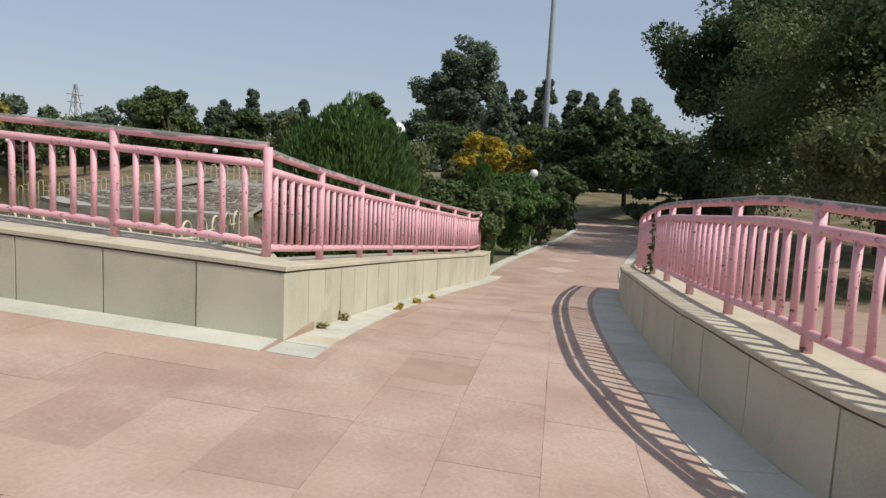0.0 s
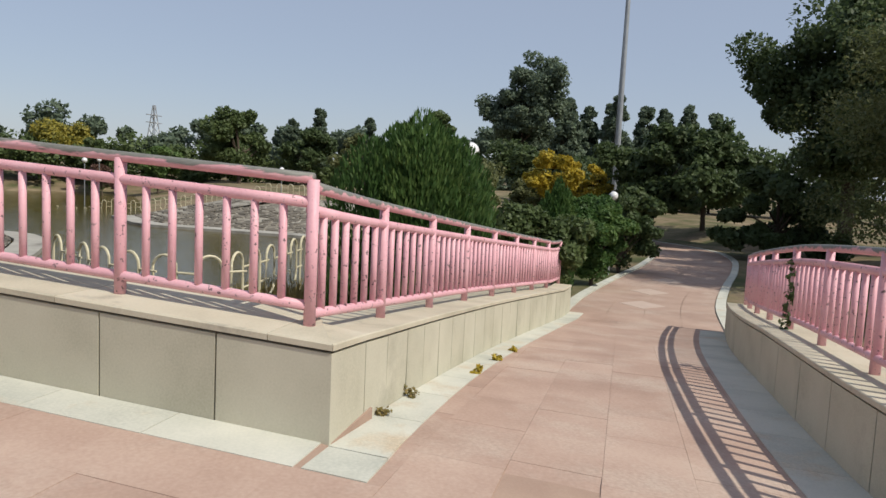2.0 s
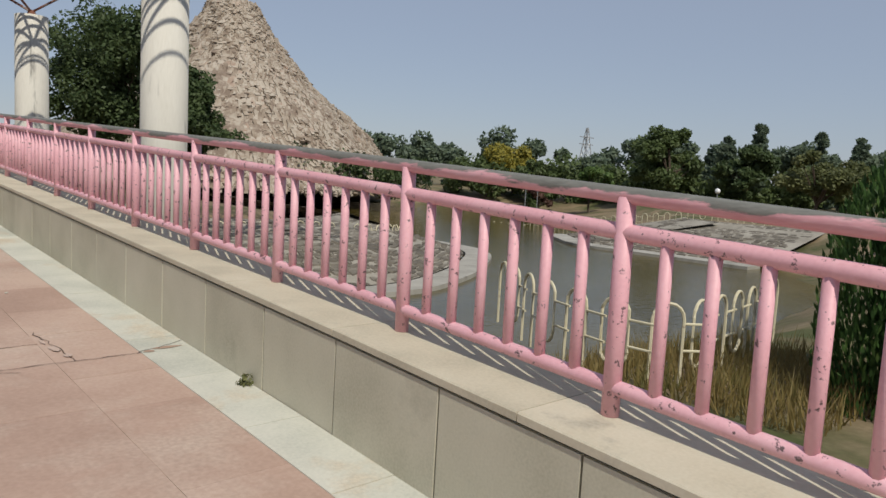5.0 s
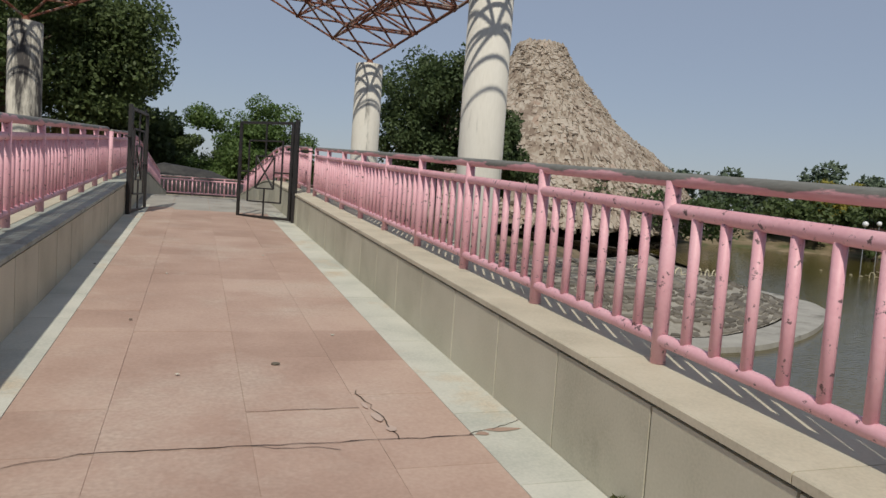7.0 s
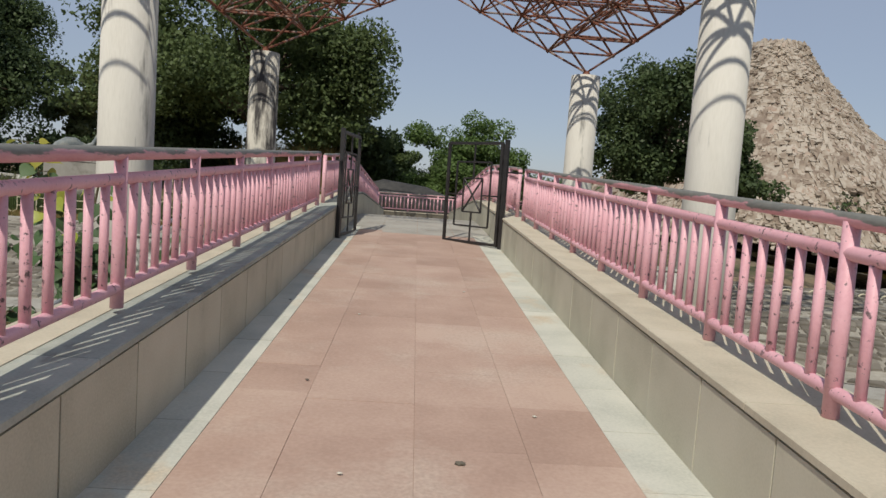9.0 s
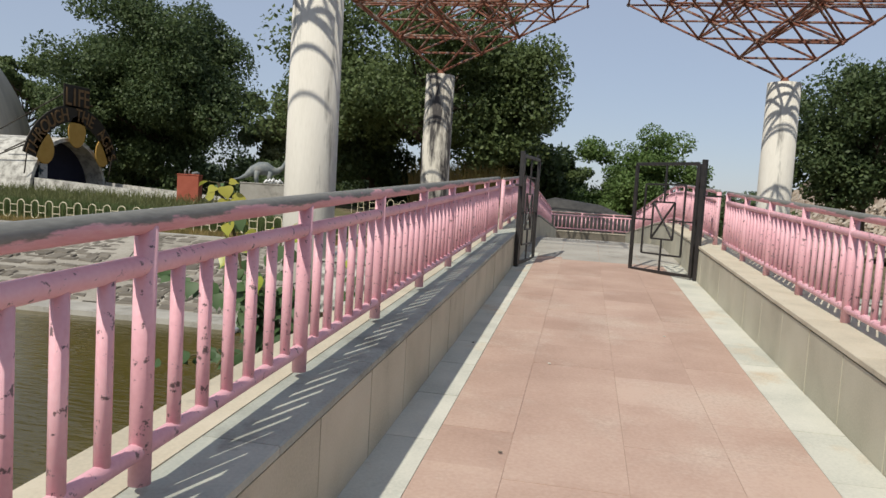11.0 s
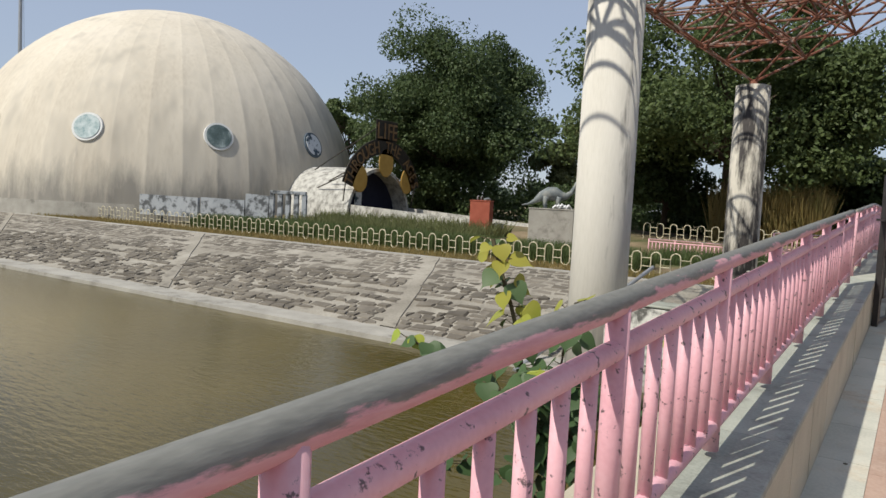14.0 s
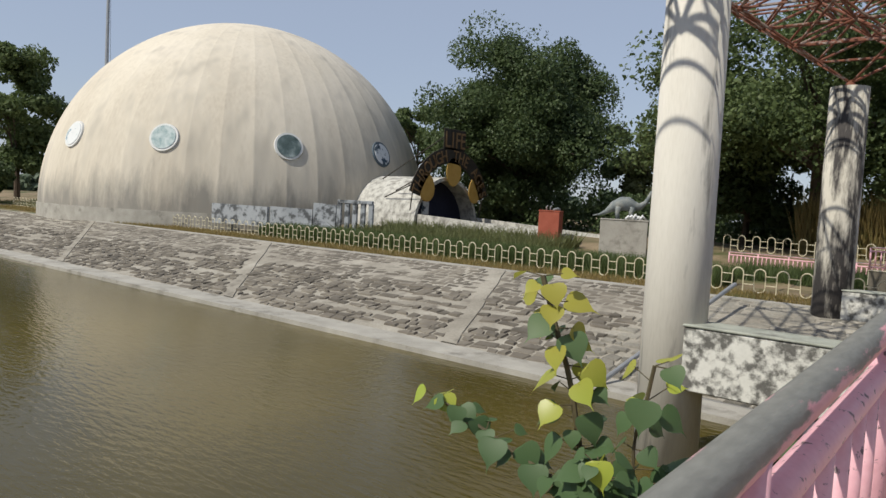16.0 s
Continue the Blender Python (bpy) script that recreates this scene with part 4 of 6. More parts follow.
def lay_path():
    L = line_length(PATH_LINE)
    v, f = [], []
    s, row = 0.0, 0
    while s < L - 0.8:
        for k in range(4):
            a0, a1 = -1.58 + k * 0.79 + 0.004, -1.58 + (k + 1) * 0.79 - 0.004
            b = len(v)
            for ss, o in ((s + 0.004, a0), (s + 0.004, a1), (s + 0.746, a1), (s + 0.746, a0)):
                q, d = along(PATH_LINE, ss)
                h = q + np.array((-d[1], d[0])) * o
                v.append((h[0], h[1], path_z(h[0], 1.0) + 0.004))
            f.append((b, b + 3, b + 2, b + 1)[::-1])
        s += 0.75
    ob = mesh_object("path_slabs", v, f, RED_STONE, floor_path)
    ob["kind"] = "stuff"
    for x, y in ((19.6, 0.35), (22.6, 0.1), (26.0, -0.6)):
        slab("pale_slab", [(x - 0.75, y), (x, y - 0.55), (x + 0.75, y), (x, y + 0.55)], 0.02, lambda a, b: path_z(a, 1.0), PALE_RED, floor_path, 0.008)


lay_bridge()
lay_junction()
lay_path()

# cracks across the paving near the start of the bridge, and chips of plaster
CRACK = material("crack_shadow", [(0.03, 0.022, 0.018), (0.06, 0.045, 0.035)], 6, 1.0, 0.2)


def crack(points, width, z_of, label):
    v, f = [], []
    for i, (x, y) in enumerate(points):
        w = width * (0.4 + 0.6 * _rng.random())
        v += [(x, y - w, z_of(x, y) + 0.0045), (x, y + w, z_of(x, y) + 0.0045)]
    for i in range(len(points) - 1):
        f.append((2 * i, 2 * i + 2, 2 * i + 3, 2 * i + 1))
    tagged(mesh_object("crack", v, f, CRACK), label, "crack", kind="structure")


def wander(a, b, n, amount):
    out = []
    for i in range(n + 1):
        t = i / n
        out.append((a[0] + (b[0] - a[0]) * t, a[1] + (b[1] - a[1]) * t + _rng.uniform(-amount, amount)))
    return out


for a, b, n, amount, width, label in (((2.47, 7.56), (2.90, 7.71), 8, 0.012, 0.004, "dark crack across the red paving"),
                                      ((2.90, 7.71), (4.92, 7.70), 26, 0.010, 0.0055, "open broken joint across the red paving"),
                                      ((3.69, 7.70), (4.13, 7.62), 8, 0.02, 0.0032, "curved crack through a red slab"),
                                      ((3.69, 8.20), (4.36, 8.20), 10, 0.006, 0.003, "open joint round a sunken slab"),
                                      ((4.90, 7.71), (5.29, 7.90), 10, 0.02, 0.006, "crack through the pale edge stone")):
    crack(wander(a, b, n, amount), width, deck, label)
v, f = [], []
for i in range(13):
    t = i / 12
    x, y = 4.40 + 0.09 * t + _rng.uniform(-0.02, 0.02), 8.52 - 0.82 * t
    w = 0.0015 + 0.003 * _rng.random()
    v += [(x - w, y, deck_z(y) + 0.0045), (x + w, y, deck_z(y) + 0.0045)]
    if i:
        f.append((2 * i - 2, 2 * i - 1, 2 * i + 1, 2 * i))
tagged(mesh_object("crack", v, f, CRACK), "crack running along a broken red slab", "crack", kind="structure")
for k, (x, y, w, d) in enumerate(((4.43, 8.05, 0.035, 0.09), (4.47, 7.86, 0.03, 0.07), (4.40, 8.24, 0.02, 0.07), (5.12, 7.76, 0.12, 0.035), (4.98, 7.72, 0.05, 0.03))):
    n = 9
    v = [(x + w * _rng.uniform(0.6, 1.2) * math.cos(math.tau * i / n), y + d * _rng.uniform(0.6, 1.2) * math.sin(math.tau * i / n), deck_z(y) + 0.0052) for i in range(n)]
    tagged(mesh_object("spall", v, [tuple(range(n))], PALE_RED if k < 3 else MORTAR), "rough patch where the stone has flaked", "spall", kind="structure")

# ---- gate ----


def gate_leaf(x, y, angle, label, latch):
    z = deck_z(y)
    g = empty("gate_leaf", Matrix.Translation((x, y, z)) @ Matrix.Rotation(angle, 4, "Z"))
    tagged(g, label, "gate", group="leaves of the iron gate")
    W, H, b = 1.42, 2.02, 0.055

    def bar(name, x0, z0, x1, z1, t):
        bm = bmesh.new()
        d = Vector((x1 - x0, 0, z1 - z0))
        m = Matrix.Rotation(-math.atan2(d.z, d.x), 4, "Y")
        add_box(bm, (x0 + x1) / 2, 0, (z0 + z1) / 2, d.length, t, t, 0.004, turn=m)
        part(name, bm, BLACK_IRON, g)
    bar("stile", 0.06, 0.03, 0.06, H, 0.06)
    bar("stile", W, 0.05, W, H, b)
    bar("rail", 0.06, H, W, H, b)
    bar("rail", 0.06, 0.06, W, 0.06, b)
    x0, x1, z0, z1 = 0.30, 1.18, 0.38, 1.65
    for a in ((x0, z0, x0, z1), (x1, z0, x1, z1), (x0, z0, x1, z0), (x0, z1, x1, z1)):
        bar("inner_bar", *a, 0.032)
    u0, u1, w0, w1 = 0.50, 0.98, 0.66, 1.33
    for a in ((u0, w0, u0, w1), (u1, w0, u1, w1), (u0, w0, u1, w0), (u0, w1, u1, w1), (u0, w0, u1, w1), (u0, w1, u1, w0)):
        bar("centre_bar", *a, 0.03)
    xm, zm = 0.74, 1.0
    for a in ((xm, 0.06, xm, w0), (xm, w1, xm, H), (0.06, zm, u0, zm), (u1, zm, W, zm)):
        bar("link_bar", *a, 0.03)
    bm = bmesh.new()
    add_box(bm, -0.05, 0, 1.02, 0.075, 0.075, 2.14, 0.005)
    part("gate_post", bm, BLACK_IRON, g)
    for zz in (0.35, 1.0, 1.65):
        bm = bmesh.new()
        add_rod(bm, (0.018, -0.03, zz - 0.05), (0.018, -0.03, zz + 0.05), 0.014, 8)
        part("hinge", bm, BLACK_IRON, g)
    if latch:
        bm = bmesh.new()
        for k in (0, 0.1):
            add_pipe(bm, [(1.2 + k, 0, H), (1.21 + k, 0, H + 0.07), (1.25 + k, 0, H + 0.09), (1.28 + k, 0, H + 0.05), (1.27 + k, 0, H)], 0.009, 6)
        part("hook", bm, BLACK_IRON, g)
    bm = bmesh.new()
    add_box(bm, -0.22, 0, 1.47, 0.42, 0.05, 0.03)
    part("stay", bm, BLACK_IRON, g)
    return g


gate_leaf(X_RIGHT - 0.05, GATE_Y, math.atan2(1.02, -1.02), "black iron gate leaf with crossed centre, standing half open", False)
gate_leaf(X_LEFT + 0.06, GATE_Y + 0.1, math.atan2(1.43, 0.2), "black iron gate leaf folded back open against the parapet", True)

# ---- hoop fences ----


def hoop_pts(w, h0, h1):
    pts = [(-w / 2, 0, h0), (-w / 2, 0, h1 - w / 2)]
    for k in range(1, 8):
        a = math.pi * k / 8
        pts.append((-w / 2 * math.cos(a), 0, h1 - w / 2 + w / 2 * math.sin(a)))
    return pts + [(w / 2, 0, h1 - w / 2), (w / 2, 0, h0)]


_bm = bmesh.new()
add_pipe(_bm, hoop_pts(0.43, -0.1, 1.05), 0.024, 6)
hoop_mesh = bpy.data.meshes.new("hoop")
_bm.to_mesh(hoop_mesh)
_bm.free()
_bm = bmesh.new()
_ring = []
for k in range(16):
    a = math.tau * k / 16
    _ring.append((0.215 * math.cos(a), 0, (0.835 if math.sin(a) > 0 else 0.335) + 0.215 * math.sin(a)))
add_pipe(_bm, _ring, 0.024, 6, closed=True)
ring_mesh = bpy.data.meshes.new("ring")
_bm.to_mesh(ring_mesh)
_bm.free()
_bm = bmesh.new()
add_rod(_bm, (0, 0, 0.42), (0.41, 0, 0.42), 0.018, 6)
link_mesh = bpy.data.meshes.new("link")
_bm.to_mesh(link_mesh)
_bm.free()
for _m in (hoop_mesh, ring_mesh, link_mesh):
    _m.materials.append(CREAM_PAINT)


def hoop_fence(line, label, pitch=0.84, z=None, scale=1.0):
    f = empty("hoop_fence")
    tagged(f, label, "fence", group="cream hoop fences")
    L = line_length(line)
    n = int(L / pitch)
    pts = [along(line, i * pitch) for i in range(n)]
    zs = land_z([p for p, _ in pts]) if z is None else [z] * n
    for i, ((p, d), zz) in enumerate(zip(pts, zs)):
        a = math.atan2(d[1], d[0])
        m = Matrix.Translation((p[0], p[1], zz - 0.02)) @ Matrix.Rotation(a, 4, "Z") @ Matrix.Diagonal((1, 1, scale, 1))
        shared("hoop" if i % 2 == 0 else "ring", hoop_mesh if i % 2 == 0 else ring_mesh, m, f)
        if i < n - 1:
            shared("link", link_mesh, m @ Matrix.Translation((0.215, 0, 0)), f)
            shared("link", link_mesh, m @ Matrix.Translation((0.215, 0, 0.36)), f)
    return f


hoop_fence(straight((-84, 38.6), (1.0, 37.6)), "cream hoop fence along the top of the stone bank")
hoop_fence(smooth_line([(12.6, 11.2), (11.5, 9.2), (11.4, 7.4), (13.2, 7.3), (17.0, 7.9)]), "cream hoop fence with flaking rust on the near bank", z=-0.85, pitch=0.72)
hoop_fence(smooth_line([(13, 27.6), (17.3, 27.0), (24, 28.9), (27.5, 33), (28, 45)]), "cream hoop fence below the rock hill")
hoop_fence(straight((49.0, 13), (49.5, 48), 2), "distant cream hoop fence beyond the pond", pitch=0.9)
hoop_fence(straight((-12, 52.5), (0, 52.5)), "distant cream hoop fence behind the pink railing")

# far pink railing beside the garden
railing(straight((0.5, 46.8), (-10.5, 48.5)), lambda x, y: -0.55, "far pink railing on a white wall beside the garden", offset=0.1, lift=0.35)
bm = bmesh.new()
add_box(bm, -5.0, 47.5, -0.75, 11.2, 0.3, 1.1, 0.02, turn=Matrix.Rotation(-0.153, 4, "Z"))
tagged(part("wall_garden", bm, WHITEWASH), "low white wall under the far pink railing", "wall", kind="structure")

# ---- stones of the banks ----


def bank_stones(line, L, parent, s_from, s_to, ribs, parts_from=None, seed=4):
    rng = random.Random(seed)
    v, f = [], []
    bands = rng.sample(range(3, 22), 3)
    rows = 22
    for r in range(rows):
        s = s_from + rng.random() * 0.4
        while s < s_to:
            ln = rng.choice((0.34, 0.45, 0.55, 0.7, 0.85)) * rng.uniform(0.85, 1.15)
            u0, u1 = (r + rng.uniform(0.0, 0.16)) / rows, (r + rng.uniform(0.80, 1.0)) / rows
            mid = (u0 + u1) / 2
            skip = rng.random() < 0.07
            p = bank_point(line, s + ln / 2, mid)
            for xb, xt in ribs:
                if abs(p.x - (xb + (xt - xb) * mid)) < 0.45:
                    skip = True
            if noise.noise(Vector((p.x * 0.16, r * 0.9, seed))) > 0.33:
                skip = True
            if not skip:
                h = rng.uniform(0.03, 0.085) if mid < 0.6 else rng.uniform(0.004, 0.03)
                g = 0.03
                cs = []
                for ss, uu in ((s + g, u0), (s + ln - g, u0), (s + ln - g, u1), (s + g, u1)):
                    q = bank_point(line, min(ss + rng.uniform(-0.09, 0.09), L), min(max(uu + rng.uniform(-0.013, 0.013), 0), 1))
                    cs.append(q)
                up = (cs[1] - cs[0]).cross(cs[3] - cs[0]).normalized()
                c = sum(cs, Vector()) / 4
                top = [tuple(c + (q - c) * rng.uniform(0.68, 0.9) + up * h * rng.uniform(0.7, 1.1)) for q in cs]
                low = [tuple(q - up * 0.02) for q in cs]
                fs = [(0, 1, 2, 3), (4, 5, 1, 0), (5, 6, 2, 1), (6, 7, 3, 2), (7, 4, 0, 3)]
                if parts_from is not None and parts_from[0] < p.x < parts_from[1]:
                    mesh_object("stone", top + low, fs, BANK_STONE, parent)
                else:
                    k = len(v)
                    v += top + low
                    f += [tuple(k + a for a in q) for q in fs]
            s += ln
    ob = mesh_object("bank_stones", v, f, BANK_PIECES, parent)
    ob["kind"] = "stuff"


BANK_PIECES = leaf_material("bank_stone_pieces", [(0.085, 0.075, 0.062), (0.15, 0.132, 0.108), (0.235, 0.21, 0.172)], 0.95, 0.0)
RIBS = [(-12.0, -16.1), (-24.2, -33.0), (-41.0, -56.0)]
bank_stones(north_left, bank_left_len, bank_left, 20, bank_left_len - 1, RIBS, (-8.0, -1.5))
bank_stones(north_right, bank_right_len, bank_right, 2, bank_right_len - 4, [], None, 8)
bank_stones(east_shore, bank_east_len, bank_east, 0.3, bank_east_len - 0.9, [], None, 9)
for xb, xt in RIBS:
    v, f = [], []
    for k in range(10):
        u = k / 9
        x = xb + (xt - xb) * u
        p = min((bank_point(north_left, bank_left_len * j / 1000, u) for j in range(300, 1001)), key=lambda q: abs(q.x - x))
        for o, dz in ((-0.36, -0.03), (-0.31, 0.045), (0.31, 0.045), (0.36, -0.03)):
            v.append((p.x + o, p.y, p.z + dz))
    for k in range(9):
        for j in range(3):
            a = 4 * k + j
            f.append((a, a + 1, a + 5, a + 4))
    mesh_object("mortar_rib", v, f, BANK_MORTAR, bank_left)
ribbon("bank_crest", straight((-100, 34.55), (4, 34.55), 4), 0, 0.7, 0.3, lambda q: -0.36, CONCRETE, "rough concrete crest along the top of the bank")

# ---- dome details ----
MEDAL_RIM = material("white_medallion_rim", [(0.60, 0.60, 0.58), (0.72, 0.72, 0.70)], 2, 0.7, 0)
MEDAL_DARK_RIM = material("slate_blue_medallion_rim", [(0.06, 0.085, 0.11), (0.10, 0.13, 0.16)], 2, 0.7, 0)
MEDALS = [material("medallion_pale_bird", [(0.62, 0.64, 0.64), (0.72, 0.73, 0.72)], 1.2, 0.7, 0, stain=(0.20, 0.30, 0.36), stain_scale=0.9, stain_cut=(0.56, 0.6)),
          material("medallion_teal", [(0.16, 0.26, 0.27), (0.42, 0.50, 0.50), (0.62, 0.66, 0.65)], 2.4, 0.7, 0),
          material("medallion_dark", [(0.03, 0.05, 0.05), (0.10, 0.14, 0.14), (0.40, 0.46, 0.46)], 1.3, 0.7, 0),
          material("medallion_white", [(0.60, 0.62, 0.64), (0.70, 0.72, 0.74)], 1.2, 0.7, 0, stain=(0.05, 0.08, 0.11), stain_scale=1.1, stain_cut=(0.52, 0.56))]


def medallions():
    eye = Vector((2.2323, 8.3604, 2.3454))
    ways = [(-1.0452, 0.4424, 0.0729), (-0.9485, 0.5222, 0.075), (-0.8134, 0.6333, 0.0719), (-0.7131, 0.7157, 0.0679)]
    c = Vector((*DOME_C, DOME_Z))
    for k, w in enumerate(ways):
        d = Vector(w).normalized()
        oc = eye - c
        b = oc.dot(d)
        disc = b * b - (oc.length_squared - DOME_R ** 2)
        if disc < 0:
            continue
        p = eye + d * (-b - math.sqrt(disc))
        nrm = (p - c).normalized()
        local = Matrix.Translation(p - c + nrm * 0.05) @ nrm.to_track_quat("Z", "Y").to_matrix().to_4x4()
        bm = bmesh.new()
        bmesh.ops.create_cone(bm, cap_ends=True, segments=32, radius1=1.22, radius2=1.18, depth=0.14, matrix=local)
        rim = part("medallion", bm, MEDAL_RIM if k < 3 else MEDAL_DARK_RIM, dome_ob, "round white medallion with a painted picture")
        bm = bmesh.new()
        bmesh.ops.create_cone(bm, cap_ends=True, segments=32, radius1=1.02, radius2=1.0, depth=0.06, matrix=local @ Matrix.Translation((0, 0, 0.09)))
        part("picture", bm, MEDALS[k], rim)


medallions()


def entrance():
    """Barrel vault in front of the dome, its dark doorway and the arched sign."""
    fx, fy, z0 = -36.5, 55.6, 0.25
    e = empty("entrance_tunnel", Matrix.Translation((fx, fy, z0)))
    tagged(e, "whitewashed barrel-vaulted entrance with a dark doorway", "entrance")
    r, t, L = 4.5, 0.28, 9.5
    ax = Vector((-1, -0.03, 0)).normalized()
    side = Vector((-ax.y, ax.x, 0))
    n = 20
    v, f = [], []
    for s in (0.0, L):
        for rr in (r, r - t):
            for k in range(n + 1):
                a = math.pi * k / n
                v.append(tuple(ax * s + side * (rr * math.cos(a)) + Vector((0, 0, rr * 1.02 * math.sin(a)))))
    m = n + 1
    for k in range(n):
        f += [(k, k + 1, 2 * m + k + 1, 2 * m + k), (m + k + 1, m + k, 3 * m + k, 3 * m + k + 1), (k + 1, k, m + k, m + k + 1)]
    mesh_object("vault", v, f, WHITEWASH, e, smooth=False)
    # Near-black sheet added close behind the opening, painting the vault's inner shade.
    v = [tuple(ax * 1.6 + side * ((r - t) * math.cos(math.pi * k / n)) + Vector((0, 0, (r - t) * 1.02 * math.sin(math.pi * k / n)))) for k in range(n + 1)]
    mesh_object("doorway_shade_sheet", v, [tuple(range(n + 1))], DOORWAY_SHADE, e, "dark sheet standing for the unlit inside of the doorway")
    bm = bmesh.new()
    c = ax * 1.5 + side * 1.2
    add_box(bm, c.x, c.y, 1.9, 0.06, 0.9, 1.1, 0.01)
    part("notice_board", bm, MEDALS[3], e, "small white and blue notice board")
    return e


entrance()


def letter_mesh(ch, size):
    cu = bpy.data.curves.new("letters", "FONT")
    cu.body, cu.size, cu.extrude = ch, size, 0.03
    cu.align_x = "CENTER"
    ob = bpy.data.objects.new("letters", cu)
    scene.collection.objects.link(ob)
    bpy.context.view_layer.update()
    me = bpy.data.meshes.new_from_object(ob.evaluated_get(bpy.context.evaluated_depsgraph_get()))
    bpy.data.objects.remove(ob)
    return me


def arch_sign():
    facing = Matrix(((0, 0, 1, -36.15), (1, 0, 0, 55.5), (0, 1, 0, 1.88), (0, 0, 0, 1)))
    sg = empty("arch_sign", facing)
    tagged(sg, "arched dark sign with ochre ovals reading LIFE THROUGH THE AGES", "sign")
    # local: x right, y up, z out of the face
    R0, R1 = 4.15, 5.45
    v, f = [], []
    n = 28
    for zz in (0.0, -0.08):
        for rr in (R0, R1):
            for k in range(n + 1):
                a = radians(17) + radians(146) * k / n
                v.append((rr * math.cos(a), rr * math.sin(a), zz))
    m = n + 1
    for k in range(n):
        f += [(k, m + k, m + k + 1, k + 1), (2 * m + k, 2 * m + k + 1, 3 * m + k + 1, 3 * m + k), (k, k + 1, 2 * m + k + 1, 2 * m + k), (m + k, 3 * m + k, 3 * m + k + 1, m + k + 1)]
    mesh_object("board", v, f, SIGN_DARK, sg)
    bm = bmesh.new()
    add_box(bm, 0.2, 6.15, -0.04, 2.9, 1.75, 0.08, 0.02)
    part("board_top", bm, SIGN_DARK, sg)
    text = "THROUGH THE AGES"
    for i, ch in enumerate(text):
        if ch == " ":
            continue
        a = radians(159 - 138 * i / (len(text) - 1))
        me = letter_mesh(ch, 1.25)
        me.materials.append(LETTER)
        rr = R0 + 0.16
        shared("letter", me, Matrix.Translation((rr * math.cos(a), rr * math.sin(a), 0.035)) @ Matrix.Rotation(a - math.pi / 2, 4, "Z") @ Matrix.Diagonal((0.92, 1.12, 1, 1)), sg)
    for i, ch in enumerate("LIFE"):
        me = letter_mesh(ch, 1.5)
        me.materials.append(LETTER)
        shared("letter", me, Matrix.Translation((-0.82 + i * 0.68, 5.45, 0.035)) @ Matrix.Diagonal((1, 1.3, 1, 1)), sg)
    for ox, oy, lean in ((-3.15, 2.0, -18), (0.3, 3.45, 0), (3.5, 2.1, 18)):
        bm = bmesh.new()
        bmesh.ops.create_cone(bm, cap_ends=True, segments=24, radius1=0.5, radius2=0.48, depth=0.06)
        bmesh.ops.transform(bm, matrix=Matrix.Translation((ox, oy, -0.03)) @ Matrix.Rotation(radians(-lean), 4, "Z") @ Matrix.Diagonal((2.0, 2.5, 1, 1)), verts=bm.verts)
        part("oval", bm, GOLD, sg, "ochre oval painted like a face mask")
    for a, b in (((-4.2, 2.6, -0.1), (-3.6, 1.6, -3.0)), ((-0.9, 6.4, -0.1), (-2.2, 2.6, -6.0)), ((-4.6, 2.2, -0.1), (-3.9, 1.0, -4.0)), ((4.7, 1.7, -0.1), (4.3, -1.0, -0.3)), ((-4.7, 1.7, -0.1), (-4.4, 0.0, -0.6))):
        bm = bmesh.new()
        add_rod(bm, a, b, 0.05, 6)
        part("stay", bm, SIGN_DARK, sg)


LETTER = material("ochre_edged_letters", [(0.16, 0.095, 0.045), (0.26, 0.155, 0.07)], 3, 0.7, 0)
arch_sign()


def prism(name, a, b, h0, h1, width, z, mat, label, cat="wall"):
    """A wall from plan point a to b whose top falls from h0 to h1."""
    a, b = Vector((*a, 0)), Vector((*b, 0))
    d = (b - a).normalized()
    s = Vector((-d.y, d.x, 0)) * width / 2
    v = []
    for q, h in ((a, h0), (b, h1)):
        for o in (-1, 1):
            for zz in (z, z + h):
                v.append(tuple(q + s * o + Vector((0, 0, zz))))
    f = [(0, 1, 3, 2), (4, 6, 7, 5), (0, 4, 5, 1), (2, 3, 7, 6), (1, 5, 7, 3), (0, 2, 6, 4)]
    return tagged(mesh_object(name, v, f, mat), label, cat, kind="structure")


prism("wall_ramp", (-36.2, 51.6), (-21.5, 50.6), 1.62, 0.95, 0.3, 0.0, WHITEWASH, "white ramp wall sloping down from the entrance")
prism("wall_ramp", (-36.2, 59.6), (-21.0, 56.6), 1.5, 0.8, 0.3, 0.0, WHITEWASH, "white ramp wall on the far side of the entrance")
# low broken wall with openings beside the dome
for k, (x0, y0, x1, y1, h) in enumerate(((-47.5, 40.0, -42.6, 41.6, 1.55), (-42.4, 41.7, -39.3, 43.2, 1.55), (-39.2, 43.2, -37.6, 44.0, 2.0))):
    prism("wall_dome_yard", (x0, y0), (x1, y1), h, h * 0.96, 0.3, 0.1, YARD, "mould-stained low white wall beside the dome")
for k in range(5):
    bm = bmesh.new()
    add_box(bm, -37.4 + k * 0.55, 44.1 + k * 0.28, 1.1, 0.34, 0.3, 2.2, 0.02, turn=Matrix.Rotation(0.47, 4, "Z"))
    tagged(part("pillar", bm, YARD), "short white pillar of a low yard wall", "pillar", group="yard wall pillars", kind="structure")
bm = bmesh.new()
add_box(bm, -36.3, 44.65, 2.32, 2.7, 0.4, 0.25, 0.02, turn=Matrix.Rotation(0.47, 4, "Z"))
tagged(part("beam", bm, YARD), "white beam over the yard wall pillars", "beam", kind="structure")

